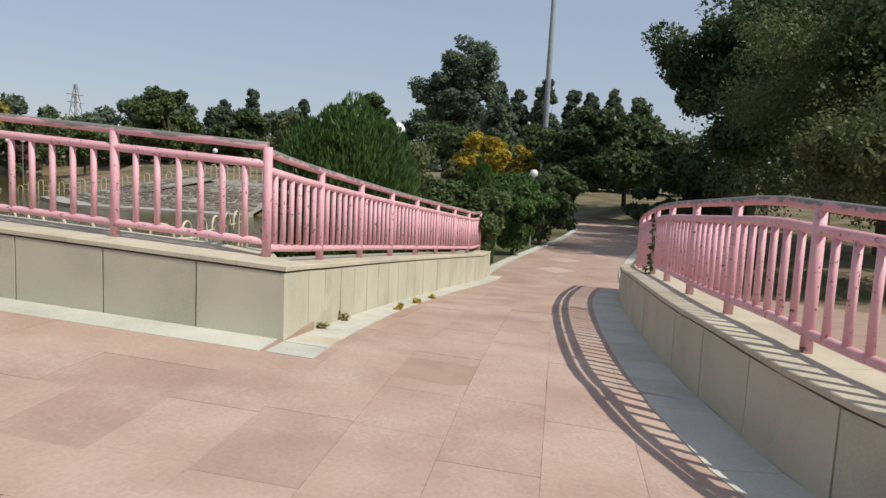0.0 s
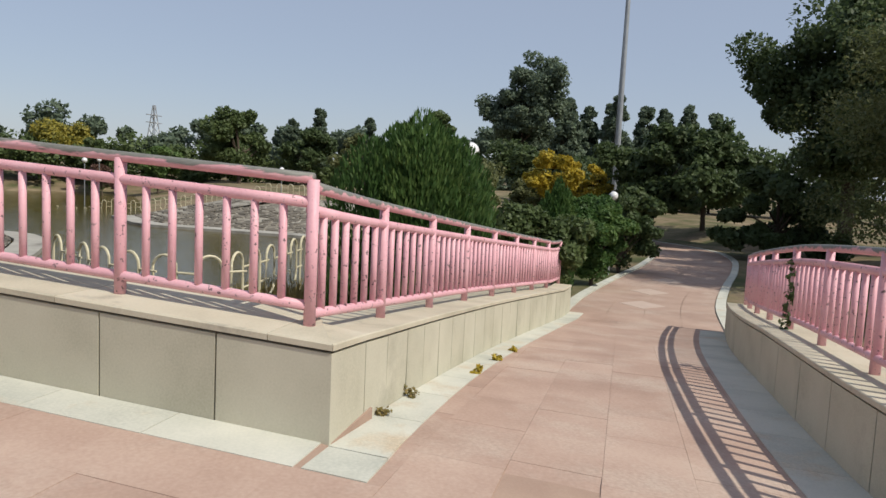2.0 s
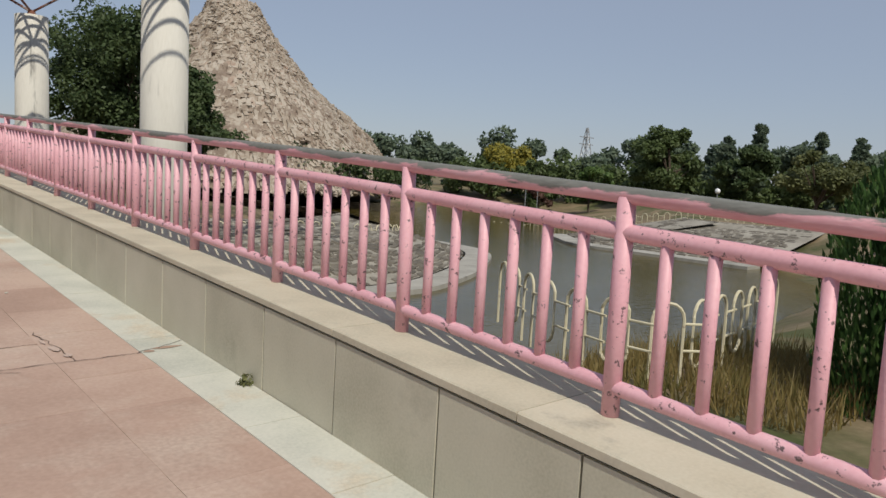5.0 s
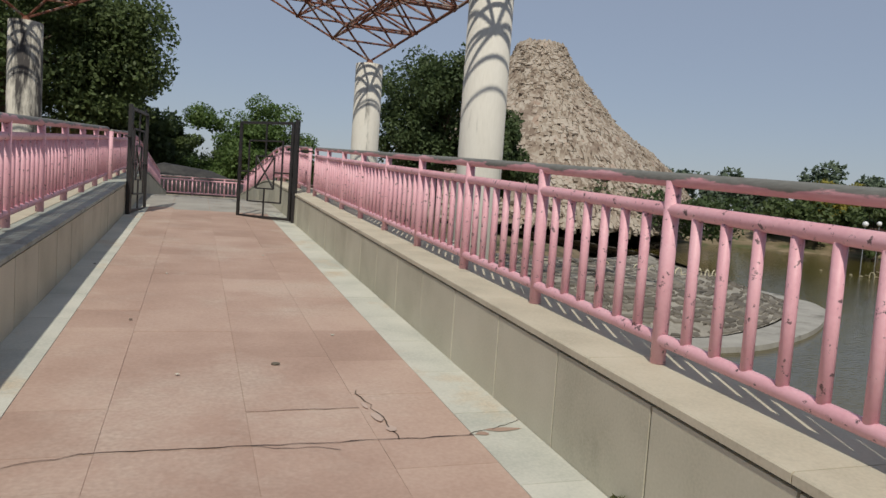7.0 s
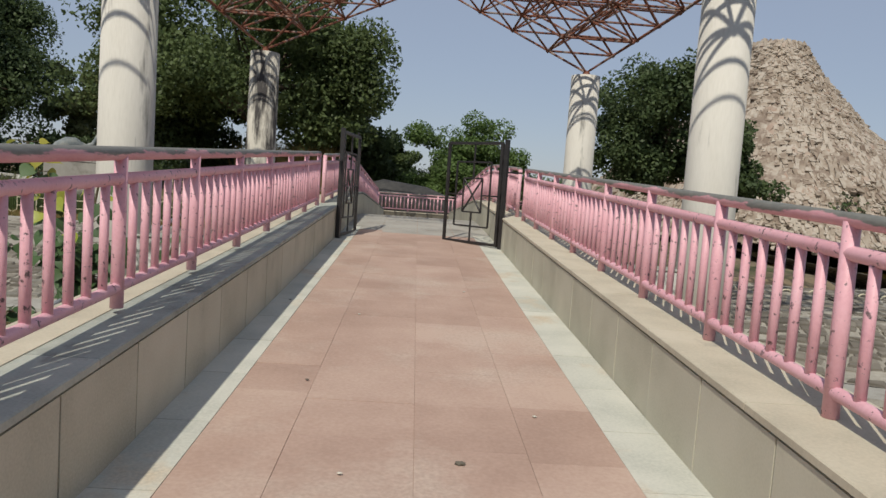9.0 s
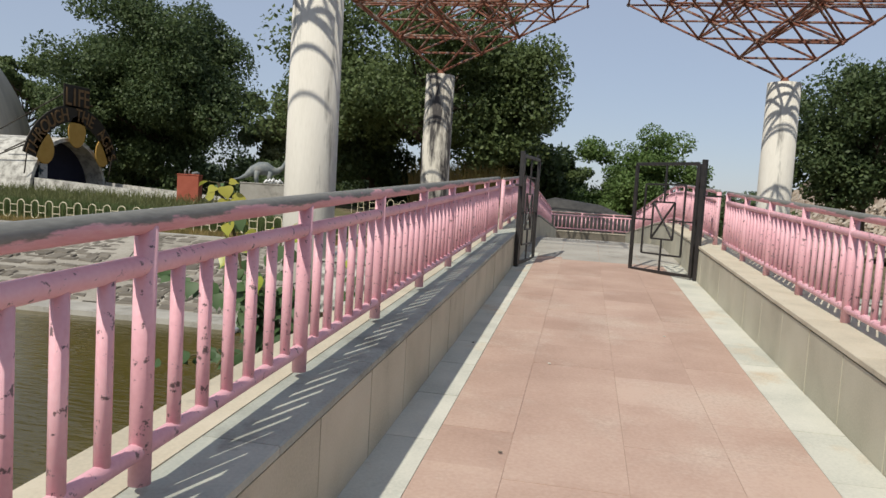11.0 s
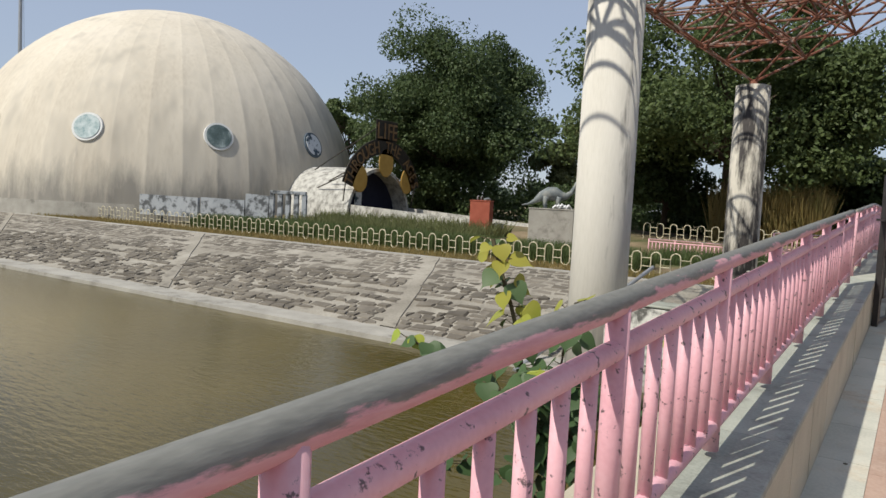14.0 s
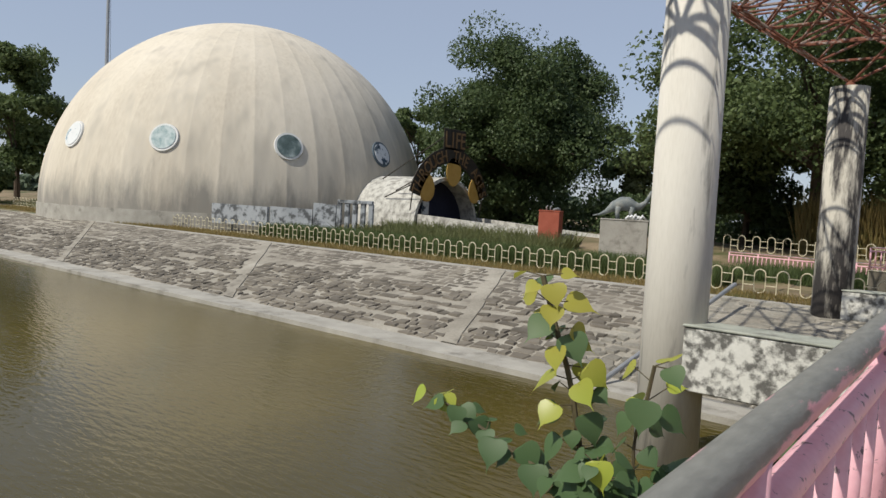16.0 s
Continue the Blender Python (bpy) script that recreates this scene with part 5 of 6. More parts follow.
# red plinth and grey pedestal with their statues
def plinth(name, x, y, w, d, h, z, turn, mat, cap, label):
    p = empty(name, Matrix.Translation((x, y, z)) @ Matrix.Rotation(turn, 4, "Z"))
    tagged(p, label, "pedestal")
    bm = bmesh.new()
    add_box(bm, 0, 0, h / 2 - 0.2, w, d, h + 0.4, 0.03)
    part("body", bm, mat, p)
    bm = bmesh.new()
    add_box(bm, 0, 0, h + 0.04, w + 0.06, d + 0.06, 0.08, 0.02)
    part("cap", bm, cap, p)
    return p


plinth("red_plinth", -22.1, 48.7, 1.35, 1.3, 2.3, 0.1, 0.35, BRICK_RED, BRICK_RED, "red painted square plinth with broken statue stumps")
plinth("grey_pedestal", -16.6, 48.0, 2.7, 2.3, 2.2, -0.1, 0.42, CONCRETE, CONCRETE, "grey concrete pedestal under a dinosaur statue")


def taper(bm, pts, radii, seg=10):
    rings = []
    pts = [Vector(p) for p in pts]
    for i, p in enumerate(pts):
        d = (pts[min(i + 1, len(pts) - 1)] - pts[max(i - 1, 0)]).normalized()
        side = d.cross(Vector((0, 1, 0)))
        if side.length < 0.05:
            side = Vector((1, 0, 0))
        side.normalize()
        up = side.cross(d)
        rings.append([bm.verts.new(p + (side * math.cos(k * math.tau / seg) + up * math.sin(k * math.tau / seg)) * radii[i]) for k in range(seg)])
    for a, b in zip(rings[:-1], rings[1:]):
        for k in range(seg):
            bm.faces.new((a[k], a[(k + 1) % seg], b[(k + 1) % seg], b[k]))
    bm.faces.new(rings[0][::-1])
    bm.faces.new(rings[-1])


bm = bmesh.new()
taper(bm, [(-1.9, 0, 0.15), (-1.5, 0.05, 0.22), (-1.1, 0.05, 0.42), (-0.7, 0, 0.75), (-0.25, 0, 0.92), (0.15, 0, 0.92), (0.5, 0, 0.80), (0.85, 0, 0.82), (1.15, 0, 1.05), (1.32, 0, 1.38), (1.45, 0, 1.68), (1.62, 0, 1.74), (1.78, 0, 1.68)],
      [0.03, 0.07, 0.14, 0.30, 0.42, 0.43, 0.32, 0.20, 0.14, 0.11, 0.10, 0.10, 0.05], 12)
for x, y in ((-0.45, -0.25), (-0.4, 0.25), (0.35, -0.25), (0.4, 0.25)):
    taper(bm, [(x, y, 0.75), (x - 0.05, y, 0.38), (x, y, 0.0)], [0.2, 0.13, 0.11], 8)
dino = part("dinosaur_statue", bm, DINO, smooth=True)
dino.matrix_basis = Matrix.Translation((-16.6, 48.0, 2.17)) @ Matrix.Rotation(0.6, 4, "Z") @ Matrix.Scale(1.0, 4)
tagged(dino, "grey-blue long-necked dinosaur statue on a pedestal", "statue")
bm = bmesh.new()
for k in range(5):
    taper(bm, [(0.1 + 0.2 * k, 0.1 * (k % 2), 0.0), (0.25 + 0.2 * k, 0, 0.16 + 0.05 * (k % 3)), (0.5 + 0.2 * k, 0.1, 0.02)], [0.06, 0.09, 0.05], 6)
small = part("animal_statue", bm, WHITE_GLOBE, smooth=True)
small.matrix_basis = Matrix.Translation((-16.2, 47.0, 2.2)) @ Matrix.Rotation(0.6, 4, "Z")
tagged(small, "small pale fallen animal statue beside the dinosaur", "statue")
bm = bmesh.new()
for k in range(2):
    taper(bm, [(k * 0.25 - 0.3, 0, 0), (k * 0.25 - 0.32, 0, 0.22), (k * 0.25 - 0.22, 0, 0.3)], [0.06, 0.05, 0.06], 6)
taper(bm, [(0.1, 0, 0.05), (0.4, 0, 0.12), (0.6, 0, 0.06)], [0.07, 0.1, 0.05], 6)
stump = part("statue_stump", bm, DINO, smooth=True)
stump.matrix_basis = Matrix.Translation((-22.1, 48.7, 2.48)) @ Matrix.Rotation(0.6, 4, "Z")
tagged(stump, "broken grey feet of a lost statue on the plinth", "statue")

# dark low shed behind the bridge end
bm = bmesh.new()
taper(bm, [(-5, 0, 0.2), (-3.5, 0, 0.9), (-1, 0, 1.4), (1.5, 0, 1.2), (4.5, 0, 0.5), (6, 0, 0.1)], [0.5, 1.0, 1.3, 1.2, 0.8, 0.3], 14)
mound = part("rock_mound", bm, WET_ROCK, smooth=True)
mound.matrix_basis = Matrix.Translation((2.6, 51.0, -0.3))
tagged(mound, "low dark rounded rock behind the far railing", "rock")

# pipe leaning on the bank
bm = bmesh.new()
add_rod(bm, (-6.2, 24.3, -2.2), (-5.5, 33.4, 0.25), 0.07, 8)
tagged(part("drain_pipe", bm, GALV), "grey steel pipe running down the bank", "pipe")

# ---- lamps and masts ----


def globe_lamp(x, y, z_globe, r, label, z0=None):
    z0 = ground_at(x, y) if z0 is None else z0
    lamp = empty("garden_lamp", Matrix.Translation((x, y, z0)))
    tagged(lamp, label, "lamp", group="globe lamps of the park")
    bm = bmesh.new()
    add_rod(bm, (0, 0, -0.1), (0, 0, z_globe - z0 - r * 0.9), 0.035, 8)
    part("pole", bm, GALV, lamp)
    bm = bmesh.new()
    bmesh.ops.create_uvsphere(bm, u_segments=20, v_segments=12, radius=r, matrix=Matrix.Translation((0, 0, z_globe - z0)))
    part("globe", bm, WHITE_GLOBE, lamp, "white plastic globe", smooth=True)


globe_lamp(14.44, 3.76, 2.12, 0.17, "white globe lamp rising behind the clipped thuja")
globe_lamp(26.4, 1.35, 1.28, 0.15, "white globe lamp among the shrubs")
for x, y, zg in ((52, 45, 1.6), (58, 30, 1.6), (62, 52, 1.7), (45, 60, 1.5), (-86, 47, 4.2)):
    globe_lamp(x, y, zg, 0.22, "distant white globe lamp beyond the pond")


def mast(x, y, h, r, label):
    m = empty("lighting_mast", Matrix.Translation((x, y, ground_at(x, y))))
    tagged(m, label, "mast")
    bm = bmesh.new()
    add_rod(bm, (0, 0, -0.3), (0, 0, h), r, 12, r * 0.55)
    part("pole", bm, GALV, m)
    for k in (-1, 1):
        bm = bmesh.new()
        add_rod(bm, (k * 1.1, 0.3, 4.0), (k * 0.15, 0, h - 0.5), 0.018, 5)
        part("cable", bm, BLACK_IRON, m)


mast(63.0, 2.0, 28, 0.26, "tall grey lighting mast with stay cables above the trees")
mast(-95.0, 53.4, 38, 0.30, "tall grey lighting mast behind the dome")


def pylon(x, y, h):
    p = empty("power_pylon", Matrix.Translation((x, y, 0)))
    tagged(p, "hazy lattice power pylon on the horizon", "pylon")
    bm = bmesh.new()
    for sx in (-1, 1):
        for sy in (-1, 1):
            add_rod(bm, (3.2 * sx, 3.2 * sy, 0), (0.3 * sx, 0.3 * sy, h), 0.22, 5)
    for k in range(8):
        z, w = h * k / 8, 3.2 * (1 - k / 8) + 0.3
        z2, w2 = h * (k + 1) / 8, 3.2 * (1 - (k + 1) / 8) + 0.3
        for sy in (-1, 1):
            add_rod(bm, (-w, w * sy, z), (w2, w2 * sy, z2), 0.13, 4)
            add_rod(bm, (w, w * sy, z), (-w2, w2 * sy, z2), 0.13, 4)
    part("lattice", bm, GALV, p)
    for z in (0.72, 0.84):
        bm = bmesh.new()
        add_rod(bm, (-5, 0, h * z), (5, 0, h * z), 0.2, 5)
        part("cross_arm", bm, GALV, p)


pylon(266, 197, 26)

# ---- planting ----
def shrub(x, y, top, width, mat, label, seed, clumps=40, per=260, leaf=0.05, shape="cone", z=None):
    z0 = ground_at(x, y) - 0.05 if z is None else z
    return tree(x, y, top - z0, width * 1.2, mat, label, seed, int(clumps * 1.8), per, leaf * 1.25, 0.0, 0.07, shape, name="shrub", z=z0)


def thuja(x, y, top, width, label, seed, lobes=3):
    """A dense clipped conifer: upright leaf sprays over a lobed cone."""
    rng = np.random.RandomState(seed)
    z0 = ground_at(x, y) - 0.05
    t = empty("thuja_shrub", Matrix.Translation((x, y, z0)))
    tagged(t, label, "shrub")
    bm = bmesh.new()
    H = top - z0
    add_rod(bm, (0, 0, 0), (0, 0, H * 0.8), 0.08, 7, 0.03)
    part("trunk", bm, BARK, t)
    n = int(13000 * width)
    tips = [(0.0, 0.0, 1.0)] + [(width * (0.14 + 0.2 * (k % 3) / 2) * math.cos(k * 2.4 + seed), width * (0.14 + 0.2 * (k % 3) / 2) * math.sin(k * 2.4 + seed), rng.uniform(0.9, 1.0) - 0.05 * (k % 3)) for k in range(2 * lobes + 5)]
    tp = np.array(tips)
    w = rng.randint(0, len(tips), n)
    s = rng.beta(1.15, 1.3, n)
    a = rng.uniform(0, math.tau, n)
    prof = np.where(s < 0.25, 0.84 + 0.64 * s, 1.0 - 0.9 * (np.clip(s - 0.25, 0, 1) / 0.75) ** 4.5)
    rad = width * 0.25 * prof * rng.uniform(0.62, 1.05, n) ** 0.5
    spread = (1 - s * 0.05)
    c = np.column_stack((tp[w, 0] * spread + rad * np.cos(a), tp[w, 1] * spread + rad * np.sin(a), s * H * tp[w, 2]))
    up = np.column_stack((np.cos(a) * 0.28, np.sin(a) * 0.28, np.ones(n))) + rng.normal(0, 0.16, (n, 3))
    up /= np.linalg.norm(up, axis=1)[:, None]
    sd = np.cross(up, rng.normal(size=(n, 3)))
    sd /= np.linalg.norm(sd, axis=1)[:, None]
    ln = rng.uniform(0.06, 0.14, n)[:, None]
    v = np.stack((c - up * ln * 0.4, c + sd * 0.022 + up * ln * 0.3, c + up * ln, c - sd * 0.022 + up * ln * 0.3), 1).reshape(-1, 3)
    quick_mesh("foliage", v, np.arange(4 * n).reshape(-1, 4), LEAF_THUJA, t)


thuja(13.8, 4.5, 2.76, 3.0, "large dark green thuja clipped round behind the railing", 1, 4)
shrub(18.0, 3.05, 1.62, 2.3, LEAF_MID, "loose green shrub beside the path", 2, 46, 300, 0.055, "round")
thuja(19.9, 2.6, 1.72, 1.15, "slender dark thuja beside the path", 3, 2)
shrub(22.7, 1.75, 1.85, 2.1, LEAF_THUJA, "bushy dark rounded conifer beside the path", 4, 60, 420, 0.05, "round")
shrub(27.3, 0.95, 1.65, 2.1, LEAF_DARK, "dark bush where the path bends", 5, 40, 220, 0.06, "round")
shrub(30.5, 1.2, 1.2, 1.6, LEAF_OLIVE, "dry olive bush behind the path", 6, 30, 160, 0.07, "round")
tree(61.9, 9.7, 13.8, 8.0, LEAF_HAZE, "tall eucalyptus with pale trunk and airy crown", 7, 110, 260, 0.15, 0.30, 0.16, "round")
tree(41.8, 4.6, 5.6, 3.4, LEAF_YELLOW, "small tree covered in yellow blossom", 8, 46, 220, 0.11, 0.35, 0.09)
tree(44.3, 2.9, 5.2, 2.9, LEAF_YELLOW, "yellow flowering tree behind the shrubs", 9, 36, 200, 0.11, 0.4, 0.08)
tree(46.5, 6.5, 4.6, 4.5, LEAF_OLIVE, "brownish olive shrub tree behind the thujas", 10, 46, 180, 0.11, 0.12, 0.09)
tree(40, 9.5, 4.0, 5.0, LEAF_OLIVE, "brownish olive shrub tree beyond the path", 48, 46, 180, 0.11, 0.1, 0.09)
tree(43.3, -0.4, 8.0, 6.6, LEAF_DARK, "dark layered mango tree over the path", 12, 130, 240, 0.15, 0.1, 0.2, "spread")
tree(37.0, -5.8, 4.9, 5.6, LEAF_DARK, "low spreading dark tree at the path's edge", 13, 100, 220, 0.14, 0.16, 0.16, "spread")
tree(43.0, -10.3, 15.0, 12.0, LEAF_DARK, "huge dark mango tree shading the path", 14, 150, 520, 0.14, 0.14, 0.4)
tree(26.5, -10.6, 12.5, 11.5, LEAF_ACACIA, "feathery olive acacia tree with fine twigs", 15, 380, 240, 0.06, 0.10, 0.2, "spread")
tree(24.0, -11.5, 9.5, 8.0, LEAF_DARK, "dark tree behind the curved railing", 16, 80, 300, 0.12, 0.16, 0.22)
tree(33.0, -11.0, 12.0, 10.0, LEAF_DARK, "dense dark tree beside the path", 17, 90, 320, 0.14, 0.14, 0.25)
tree(18.0, -8.0, 5.5, 6.0, LEAF_ACACIA, "shrubby olive tree behind the parapet", 18, 110, 260, 0.06, 0.1, 0.12)
tree(56.0, -4.5, 8.0, 9.0, LEAF_DARK, "dark tree closing the end of the path", 19, 70, 220, 0.18, 0.12, 0.2)
tree(54.0, 7.5, 6.2, 7.5, LEAF_DARK, "dark tree beyond the bend of the path", 20, 60, 200, 0.17, 0.12, 0.2)
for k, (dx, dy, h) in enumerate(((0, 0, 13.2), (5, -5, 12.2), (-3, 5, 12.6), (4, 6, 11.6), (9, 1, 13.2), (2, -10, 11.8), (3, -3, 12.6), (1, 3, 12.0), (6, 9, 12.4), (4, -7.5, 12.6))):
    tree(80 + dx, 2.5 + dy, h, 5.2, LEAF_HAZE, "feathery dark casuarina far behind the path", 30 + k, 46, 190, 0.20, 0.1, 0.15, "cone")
tree(78, 70, 7.4, 9.0, LEAF_YELLOW_GREEN, "rounded tree with yellow blossom far across the pond", 21, 46, 200, 0.22, 0.2, 0.2)
tree(71.8, 52.4, 6.6, 5.6, LEAF_BRIGHT, "bright green rounded tree across the pond", 22, 40, 220, 0.18, 0.1, 0.15)
tree(68.5, 57.0, 5.6, 3.6, LEAF_RUST, "reddish brown twiggy tree across the pond", 23, 26, 160, 0.15, 0.1, 0.1)
tree(78.7, 46.3, 9.6, 9.6, LEAF_MID, "dark green spreading tree across the pond", 24, 60, 220, 0.24, 0.1, 0.25)
tree(87, 41, 9.0, 8.0, LEAF_DARK, "dark green tree across the pond", 25, 50, 220, 0.24, 0.1, 0.2)
tree(72, 60.5, 8.2, 6.0, LEAF_MID, "green tree beside the yellow one across the pond", 26, 46, 200, 0.2, 0.1, 0.2)
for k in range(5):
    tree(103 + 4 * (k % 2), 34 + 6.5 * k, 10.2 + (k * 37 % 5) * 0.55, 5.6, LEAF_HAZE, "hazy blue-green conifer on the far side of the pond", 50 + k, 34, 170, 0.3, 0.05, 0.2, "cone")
tree(70.2, 18.5, 9.8, 5.2, LEAF_MID, "green tree beside the eucalyptus", 27, 44, 200, 0.2, 0.15, 0.2)
tree(65.0, 25.0, 6.4, 7.0, LEAF_OLIVE, "pale olive willow-like tree beyond the pond", 28, 50, 220, 0.16, 0.05, 0.2)
tree(-8.5, 58.5, 18.3, 22.0, LEAF_MID, "broad spreading tree with dark limbs behind the space frame", 60, 300, 300, 0.16, 0.2, 0.6, "spread")
tree(-14.5, 64, 9.0, 12.0, LEAF_DARK, "dark tree under the spreading one", 61, 70, 260, 0.2, 0.05, 0.3)
tree(-2.5, 70, 10.0, 12.0, LEAF_DARK, "dark tree behind the reeds", 67, 70, 260, 0.2, 0.05, 0.3)
tree(7.1, 67.6, 9.3, 11.5, LEAF_BRIGHT, "fresh green rounded tree beyond the bridge's end", 62, 90, 420, 0.13, 0.04, 0.25)
tree(0.9, 72, 5.8, 7.0, LEAF_MID, "lower green tree beyond the bridge's end", 63, 50, 220, 0.17, 0.04, 0.2)
tree(19.2, 51.5, 13.2, 10.6, LEAF_DARK, "dark feathery tree before the rock hill", 64, 130, 300, 0.13, 0.16, 0.3)
tree(23.0, 52.0, 9.5, 8.0, LEAF_DARK, "dark feathery tree beside the rock hill", 66, 70, 300, 0.15, 0.2, 0.25)
tree(-38.1, 69.9, 20.8, 20.5, LEAF_DARK, "very large dark rounded tree behind the entrance", 65, 300, 480, 0.16, 0.04, 0.5)
tree(-44.5, 77, 12.0, 12.0, LEAF_DARK, "dark tree behind the entrance", 68, 70, 240, 0.24, 0.04, 0.3)
tree(-29.5, 78.7, 14.0, 8.5, LEAF_OLIVE, "olive tree beside the large dark one", 69, 60, 240, 0.24, 0.05, 0.25)
tree(-66.1, 84, 22.0, 10.5, LEAF_MID, "tall rounded tree behind the dome", 70, 60, 240, 0.26, 0.2, 0.3)
# Lighter leaf green stands in for haze over this tree.
tree(-97, 43.5, 21.5, 14.0, LEAF_MID, "tall dark tree at the dome's side", 71, 90, 300, 0.26, 0.05, 0.4)
tree(-91, 38.5, 6.0, 8.0, LEAF_DARK, "low dark tree at the dome's side", 72, 50, 220, 0.2, 0.02, 0.2, "spread")


def woods(points, label, seed, mat, height=7.0, leaf=0.42, per=240):
    """Far woods: one sheet of foliage clumps with an uneven skyline."""
    rng = np.random.RandomState(seed)
    cl = []
    for x, y in points:
        h = height * rng.uniform(0.65, 1.15)
        z = 0.0
        for k in range(7):
            cl.append((np.array((x + rng.uniform(-3, 3), y + rng.uniform(-3, 3), z + h * rng.uniform(0.05, 0.88))), rng.uniform(1.2, 2.5)))
    v, f = leaf_cloud(rng, cl, per, leaf)
    ob = quick_mesh("woods", v, f, mat)
    tagged(ob, label, "woods", kind="stuff")


def arc(cx, cy, r, a0, a1, step):
    n = int(abs(a1 - a0) * math.pi / 180 * r / step)
    return [(cx + r * math.cos(radians(a0 + (a1 - a0) * i / n)), cy + r * math.sin(radians(a0 + (a1 - a0) * i / n))) for i in range(n + 1)]


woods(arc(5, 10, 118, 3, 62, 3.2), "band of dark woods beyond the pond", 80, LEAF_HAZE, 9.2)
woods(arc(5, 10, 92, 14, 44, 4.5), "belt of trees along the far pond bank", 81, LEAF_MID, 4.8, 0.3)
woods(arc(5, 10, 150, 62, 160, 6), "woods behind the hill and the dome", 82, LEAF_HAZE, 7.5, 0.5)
woods(arc(5, 10, 64, 48, 63, 4), "thicket beside the rock hill", 83, LEAF_DARK, 3.4, 0.22)
woods(arc(5, 0, 75, -40, 2, 4.5), "dark woods behind the shaded path", 84, LEAF_DARK, 7.0, 0.3)
woods(arc(-5, 5, 140, 160, 205, 7), "woods at the far end of the pond", 85, LEAF_DARK, 8.0, 0.5)
woods([(-62 + 2.6 * k, 68 + (k * 7 % 5)) for k in range(31)], "dark undergrowth behind the garden", 86, LEAF_DARK, 4.6, 0.2)
woods(arc(0, 0, 90, 210, 320, 9), "woods behind the walkers", 87, LEAF_DARK, 8.0, 0.5, 120)


def blades(name, region, n, h0, h1, mat, label, seed, width=0.012, z=None, lean=0.3):
    """Grass or reed blades over a plan rectangle (x0, y0, x1, y1)."""
    rng = np.random.RandomState(seed)
    p = np.column_stack((rng.uniform(region[0], region[2], n), rng.uniform(region[1], region[3], n)))
    zz = land_z(p) if z is None else np.full(n, z)
    keep = shore_distance(p) > 0.2
    p, zz = p[keep], zz[keep]
    n = len(p)
    c = np.column_stack((p, zz))
    a = rng.uniform(0, math.tau, n)
    h = rng.uniform(h0, h1, n)[:, None]
    sd = np.column_stack((np.cos(a), np.sin(a), np.zeros(n))) * width
    tip = np.column_stack((rng.normal(0, lean, n), rng.normal(0, lean, n), np.ones(n))) * h
    v = np.stack((c - sd, c + sd, c + tip), 1).reshape(-1, 3)
    ob = quick_mesh(name, v, np.arange(3 * n).reshape(-1, 3), mat)
    tagged(ob, label, "grass", kind="stuff")


blades("grass", (11.0, 5.2, 15.5, 10.0), 5000, 0.15, 0.55, LEAF_DRY, "dry grass tufts on the near bank", 90)
blades("grass", (17.5, 2.0, 34, 6.0), 9000, 0.03, 0.12, LEAF_DRY, "short dry grass beside the path", 91)
blades("grass", (16.5, -7.0, 40, -2.2), 12000, 0.04, 0.2, LEAF_OLIVE, "rough grass under the trees", 92, 0.015)
blades("hedge_plants", (-40, 38.9, -8, 41.8), 34000, 0.45, 1.15, LEAF_MID, "strap-leaved green border behind the hoop fence", 93, 0.035, lean=0.22)
blades("hedge_plants", (-36, 42.5, -20, 49.0), 9000, 0.3, 1.3, LEAF_OLIVE, "mixed green bed before the white ramp", 98, 0.06, lean=0.45)
blades("grass", (-84, 35.4, 2, 38.4), 30000, 0.05, 0.30, LEAF_DRY, "dry grass along the top of the bank", 94, 0.02)
blades("hedge_plants", (-9, 43.5, 1, 46.4), 5000, 0.3, 0.8, LEAF_MID, "strap-leaved plants before the far pink railing", 95, 0.03)
blades("reeds", (-9.0, 56, -2.5, 61), 9000, 1.6, 4.2, LEAF_DRY, "tall dry golden reeds behind the far railing", 96, 0.05, lean=0.12)
blades("grass", (-95, 40, -80, 56), 6000, 0.1, 0.6, LEAF_OLIVE, "rough grass beside the dome", 97, 0.05)


# ---- fig seedling growing from the bridge's side ----
def fig_leaf(size, bend):
    """A broad heart-shaped leaf with a drip tip, folded a little along its midrib, on a thin stalk."""
    pts = [(0, 0), (0.26, -0.10), (0.47, -0.04), (0.58, 0.14), (0.56, 0.36), (0.42, 0.58), (0.23, 0.76), (0.08, 0.90), (0.025, 1.02), (0.0, 1.24)]
    v, f = [], []
    for x, y in pts:
        z = -bend * (y ** 2) * 0.35
        v += [(-x * size, y * size, (z + 0.14 * x) * size), (0, y * size, z * size), (x * size, y * size, (z + 0.14 * x) * size)]
    for i in range(len(pts) - 1):
        k = 3 * i
        f += [(k, k + 1, k + 4, k + 3), (k + 1, k + 2, k + 5, k + 4)]
    return v, f


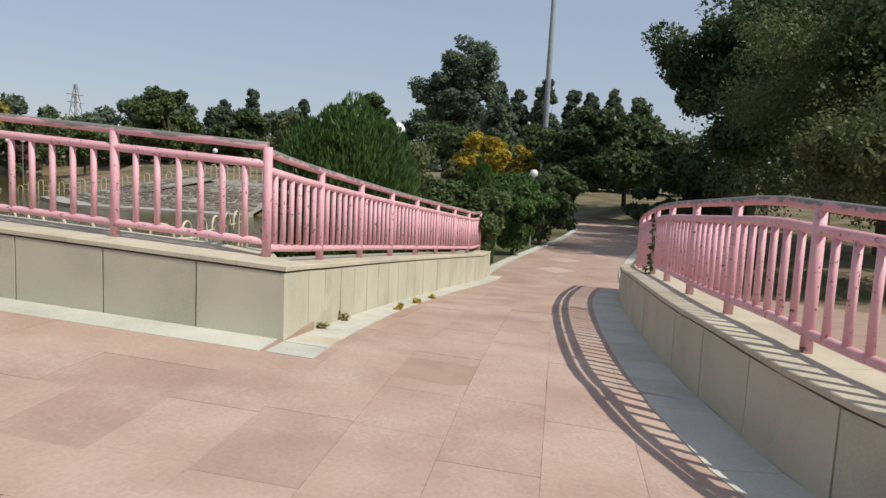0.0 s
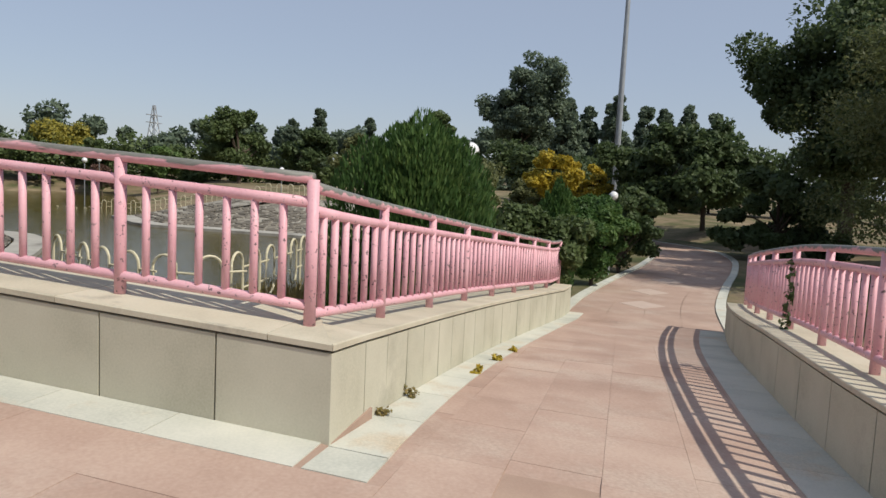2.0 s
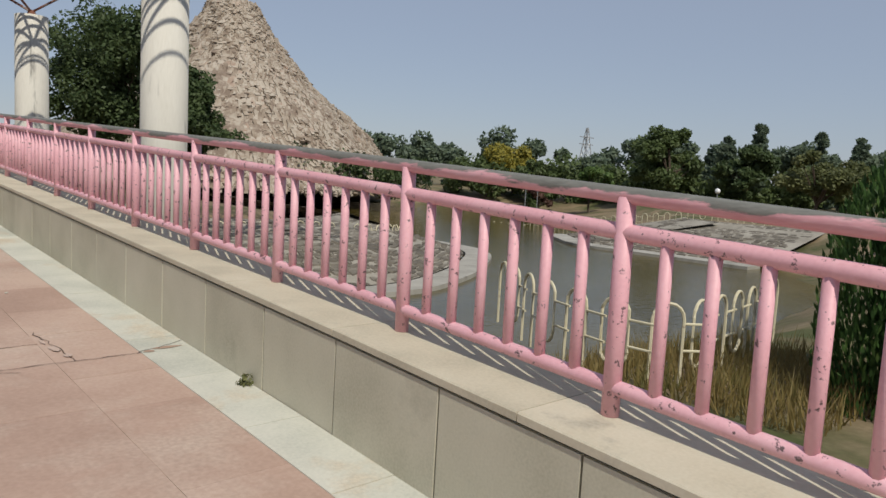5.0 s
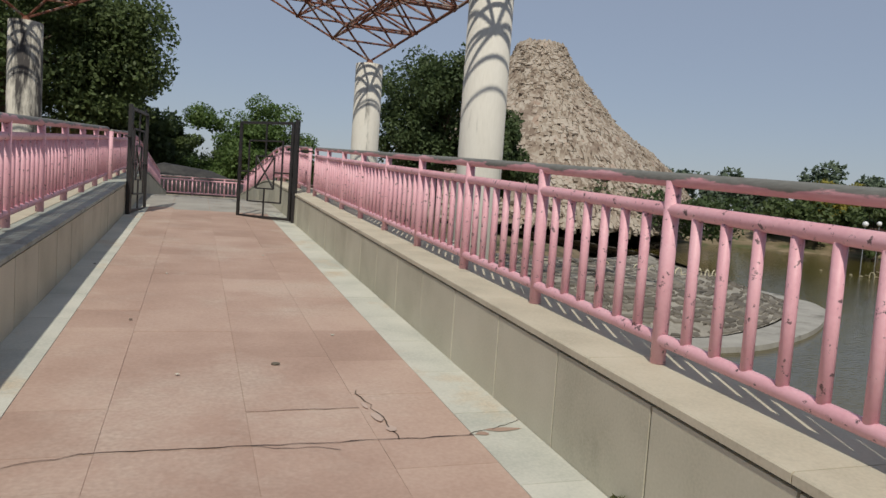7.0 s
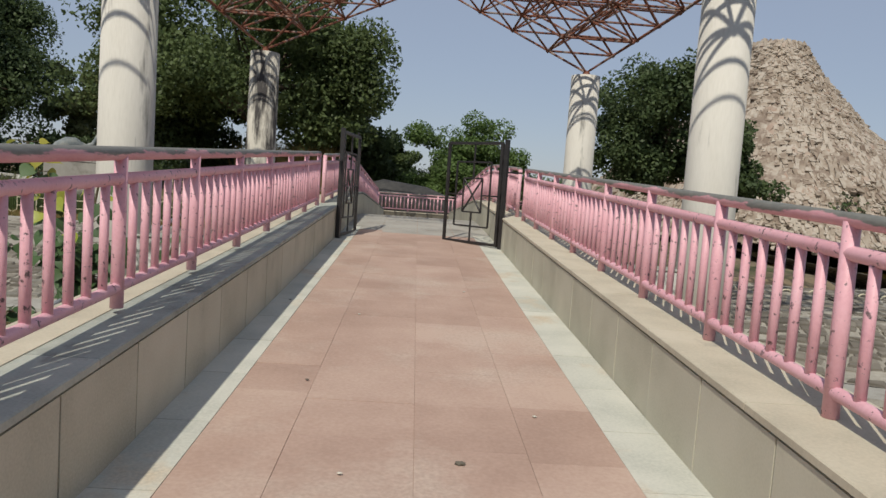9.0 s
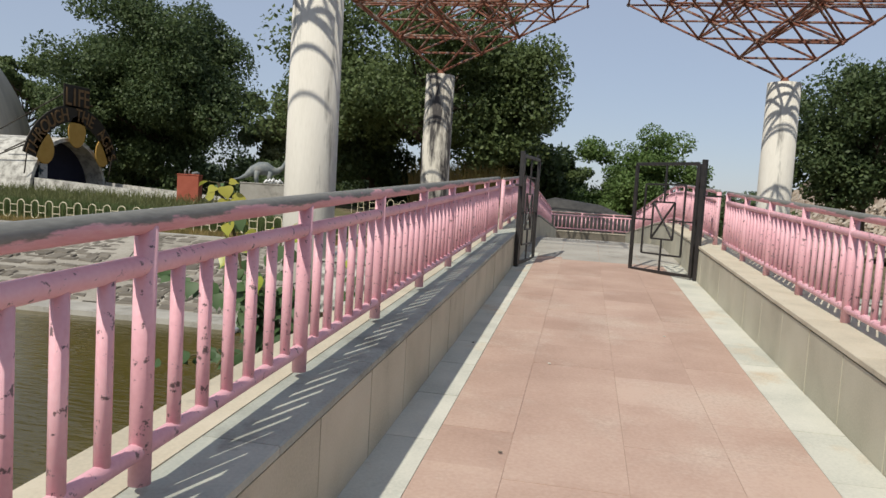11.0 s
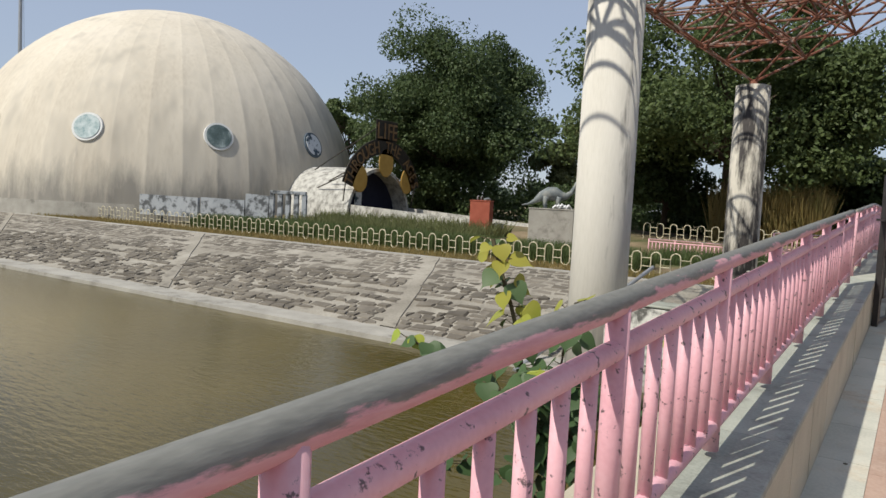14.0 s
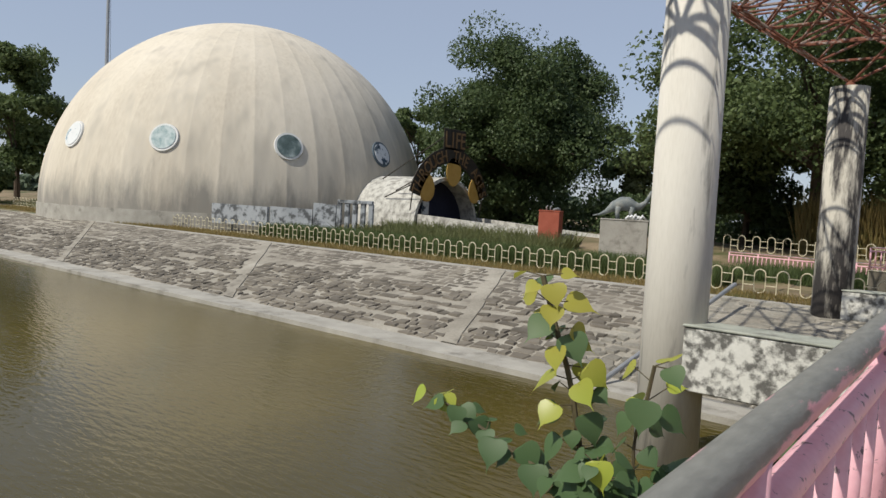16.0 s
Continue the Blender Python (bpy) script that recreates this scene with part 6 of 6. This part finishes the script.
def fig_plant():
    root = Vector((1.20, 11.2, 0.1))
    pl = empty("fig_sapling", Matrix.Translation(root))
    tagged(pl, "sacred fig sapling with heart-shaped leaves beside the railing", "plant")
    rng = random.Random(21)
    # control points, radius, leaves, first share with leaves, share from which leaves are young
    stems = [([(0, 0, 0), (-0.30, 0.05, 0.55), (-0.47, 0.10, 0.95), (-0.55, 0.10, 1.12), (-0.64, 0.10, 1.47), (-0.73, 0.10, 1.70), (-0.82, 0.10, 1.94)], 0.013, 52, 0.34, 0.70),
             ([(-0.30, 0.05, 0.55), (-0.60, 0.10, 0.92), (-0.93, 0.10, 1.05), (-1.16, 0.10, 1.13), (-1.46, 0.10, 1.22)], 0.010, 30, 0.2, 0.86),
             ([(-0.12, 0.0, 0.5), (-0.30, 0.10, 1.14), (-0.26, 0.10, 1.45), (-0.235, 0.10, 1.61)], 0.009, 20, 0.3, 0.8),
             ([(-0.2, 0.0, 0.3), (-0.22, 0.12, 0.85), (-0.10, 0.1, 1.12)], 0.009, 70, 0.25, 2),
             ([(-0.2, 0.05, 0.4), (-0.42, 0.0, 0.85), (-0.36, -0.1, 1.18)], 0.009, 76, 0.25, 0.97),
             ([(-0.15, 0, 0.25), (-0.5, 0.0, 0.5), (-0.85, -0.05, 0.55), (-1.1, -0.1, 0.45)], 0.009, 22, 0.3, 2),
             ([(0, 0, 0.1), (-0.05, -0.5, 0.28), (-0.1, -1.1, 0.18), (-0.15, -1.9, 0.0)], 0.009, 24, 0.2, 2),
             ([(0, 0, 0.2), (0.0, 0.45, 0.6), (0.08, 0.9, 0.95), (0.05, 1.3, 1.3)], 0.009, 14, 0.4, 0.9)]
    for i, (st, radius, count, first, young_from) in enumerate(stems):
        line = smooth_line(st, 0.06)
        bm = bmesh.new()
        add_pipe(bm, line, radius, 6)
        part("stem", bm, FIG_STEM, pl)
        for k in range(count):
            share = first + (1 - first) * (k + 0.5) / count
            p = Vector(line[min(int(share * len(line)), len(line) - 1)])
            young = share > young_from and rng.random() < 0.8
            turn = k * 2.4 + rng.uniform(-0.5, 0.5)
            out = Vector((math.cos(turn), math.sin(turn), rng.uniform(0.0, 0.7))).normalized()
            stalk = p + out * rng.uniform(0.05, 0.12)
            nrm = Vector((out.x * 0.5 + rng.uniform(-0.4, 0.5), out.y * 0.4 - rng.uniform(0.1, 1.0), rng.uniform(0.25, 1.0))).normalized()
            tip = out * 0.7 + Vector((0, 0, -rng.uniform(0.3, 1.1)))
            tip = (tip - nrm * tip.dot(nrm)).normalized()
            xax = tip.cross(nrm)
            v, f = fig_leaf(rng.uniform(0.06, 0.135), rng.uniform(0.1, 0.8))
            m = Matrix((xax, tip, nrm)).transposed().to_4x4()
            m.translation = stalk
            lf = mesh_object("leaf", v, f, LEAF_FIG_YOUNG if young else LEAF_FIG, pl, "fresh yellow-green leaf" if young else "", smooth=True)
            lf.matrix_basis = m
            bm = bmesh.new()
            add_rod(bm, p, stalk, 0.003, 4)
            part("leaf_stalk", bm, FIG_STEM, pl)


FIG_STEM = material("fig_stem", [(0.06, 0.05, 0.03), (0.12, 0.10, 0.05)], 8, 0.8, 0.2)
fig_plant()


def climber(x, y, z, height, label, seed):
    rng = np.random.RandomState(seed)
    cl = [(np.array((x + rng.uniform(-0.16, 0.16), y + rng.uniform(-0.05, 0.05), z + height * k / 9)), 0.06) for k in range(10)]
    v, f = leaf_cloud(rng, cl, 26, 0.03)
    tagged(quick_mesh("climbing_weed", v, f, LEAF_DARK), label, "weed")


climber(10.3, -0.985, path_z(10.3, -0.9) + WALL_H, 0.75, "dark dry weed climbing through the railing's balusters", 5)


# ---- small litter and weeds on the paving ----
def weed(x, y, z, label, seed, n=16, size=0.035, mat=None):
    rng = np.random.RandomState(seed)
    cl = [(np.array((x + rng.uniform(-.04, .04), y + rng.uniform(-.04, .04), z + rng.uniform(0.01, 0.08))), 0.035) for _ in range(5)]
    v, f = leaf_cloud(rng, cl, n, size * 0.5)
    tagged(quick_mesh("weed", v, f, mat or LEAF_OLIVE), label, "weed")


weed(5.26, 6.75, deck_z(6.75), "small green weed at the foot of the parapet", 1)
weed(6.2, 2.47, path_z(6.2, 2.4), "small dry weed at the foot of the parapet", 2, mat=LEAF_DRY)
weed(6.9, 2.48, path_z(6.9, 2.4), "small dry weed in a joint of the wall", 3, mat=LEAF_DRY)
for k, (x, y) in enumerate(((9.4, 2.2), (10.3, 2.15), (8.4, 2.25))):
    weed(x, y, path_z(x, y) - 0.02, "heap of fallen yellow leaves on the path's edge", 10 + k, 18, 0.05, LEAF_YELLOW)
for k, (x, y) in enumerate(((3.95, 9.1), (3.1, 12.6), (4.3, 14.2), (2.9, 10.4), (3.3, 8.9), (4.5, 9.9), (2.3, 13.1))):
    bm = bmesh.new()
    bmesh.ops.create_icosphere(bm, subdivisions=1, radius=0.011 if k else 0.022, matrix=Matrix.Translation((x, y, deck_z(y) + 0.012)) @ Matrix.Diagonal((1.6, 1, 0.6, 1)))
    tagged(part("pebble", bm, CORE if k in (0, 3, 6) else GREY_STRIP), "small stone chip lying on the paving", "pebble", group="chips on the paving")
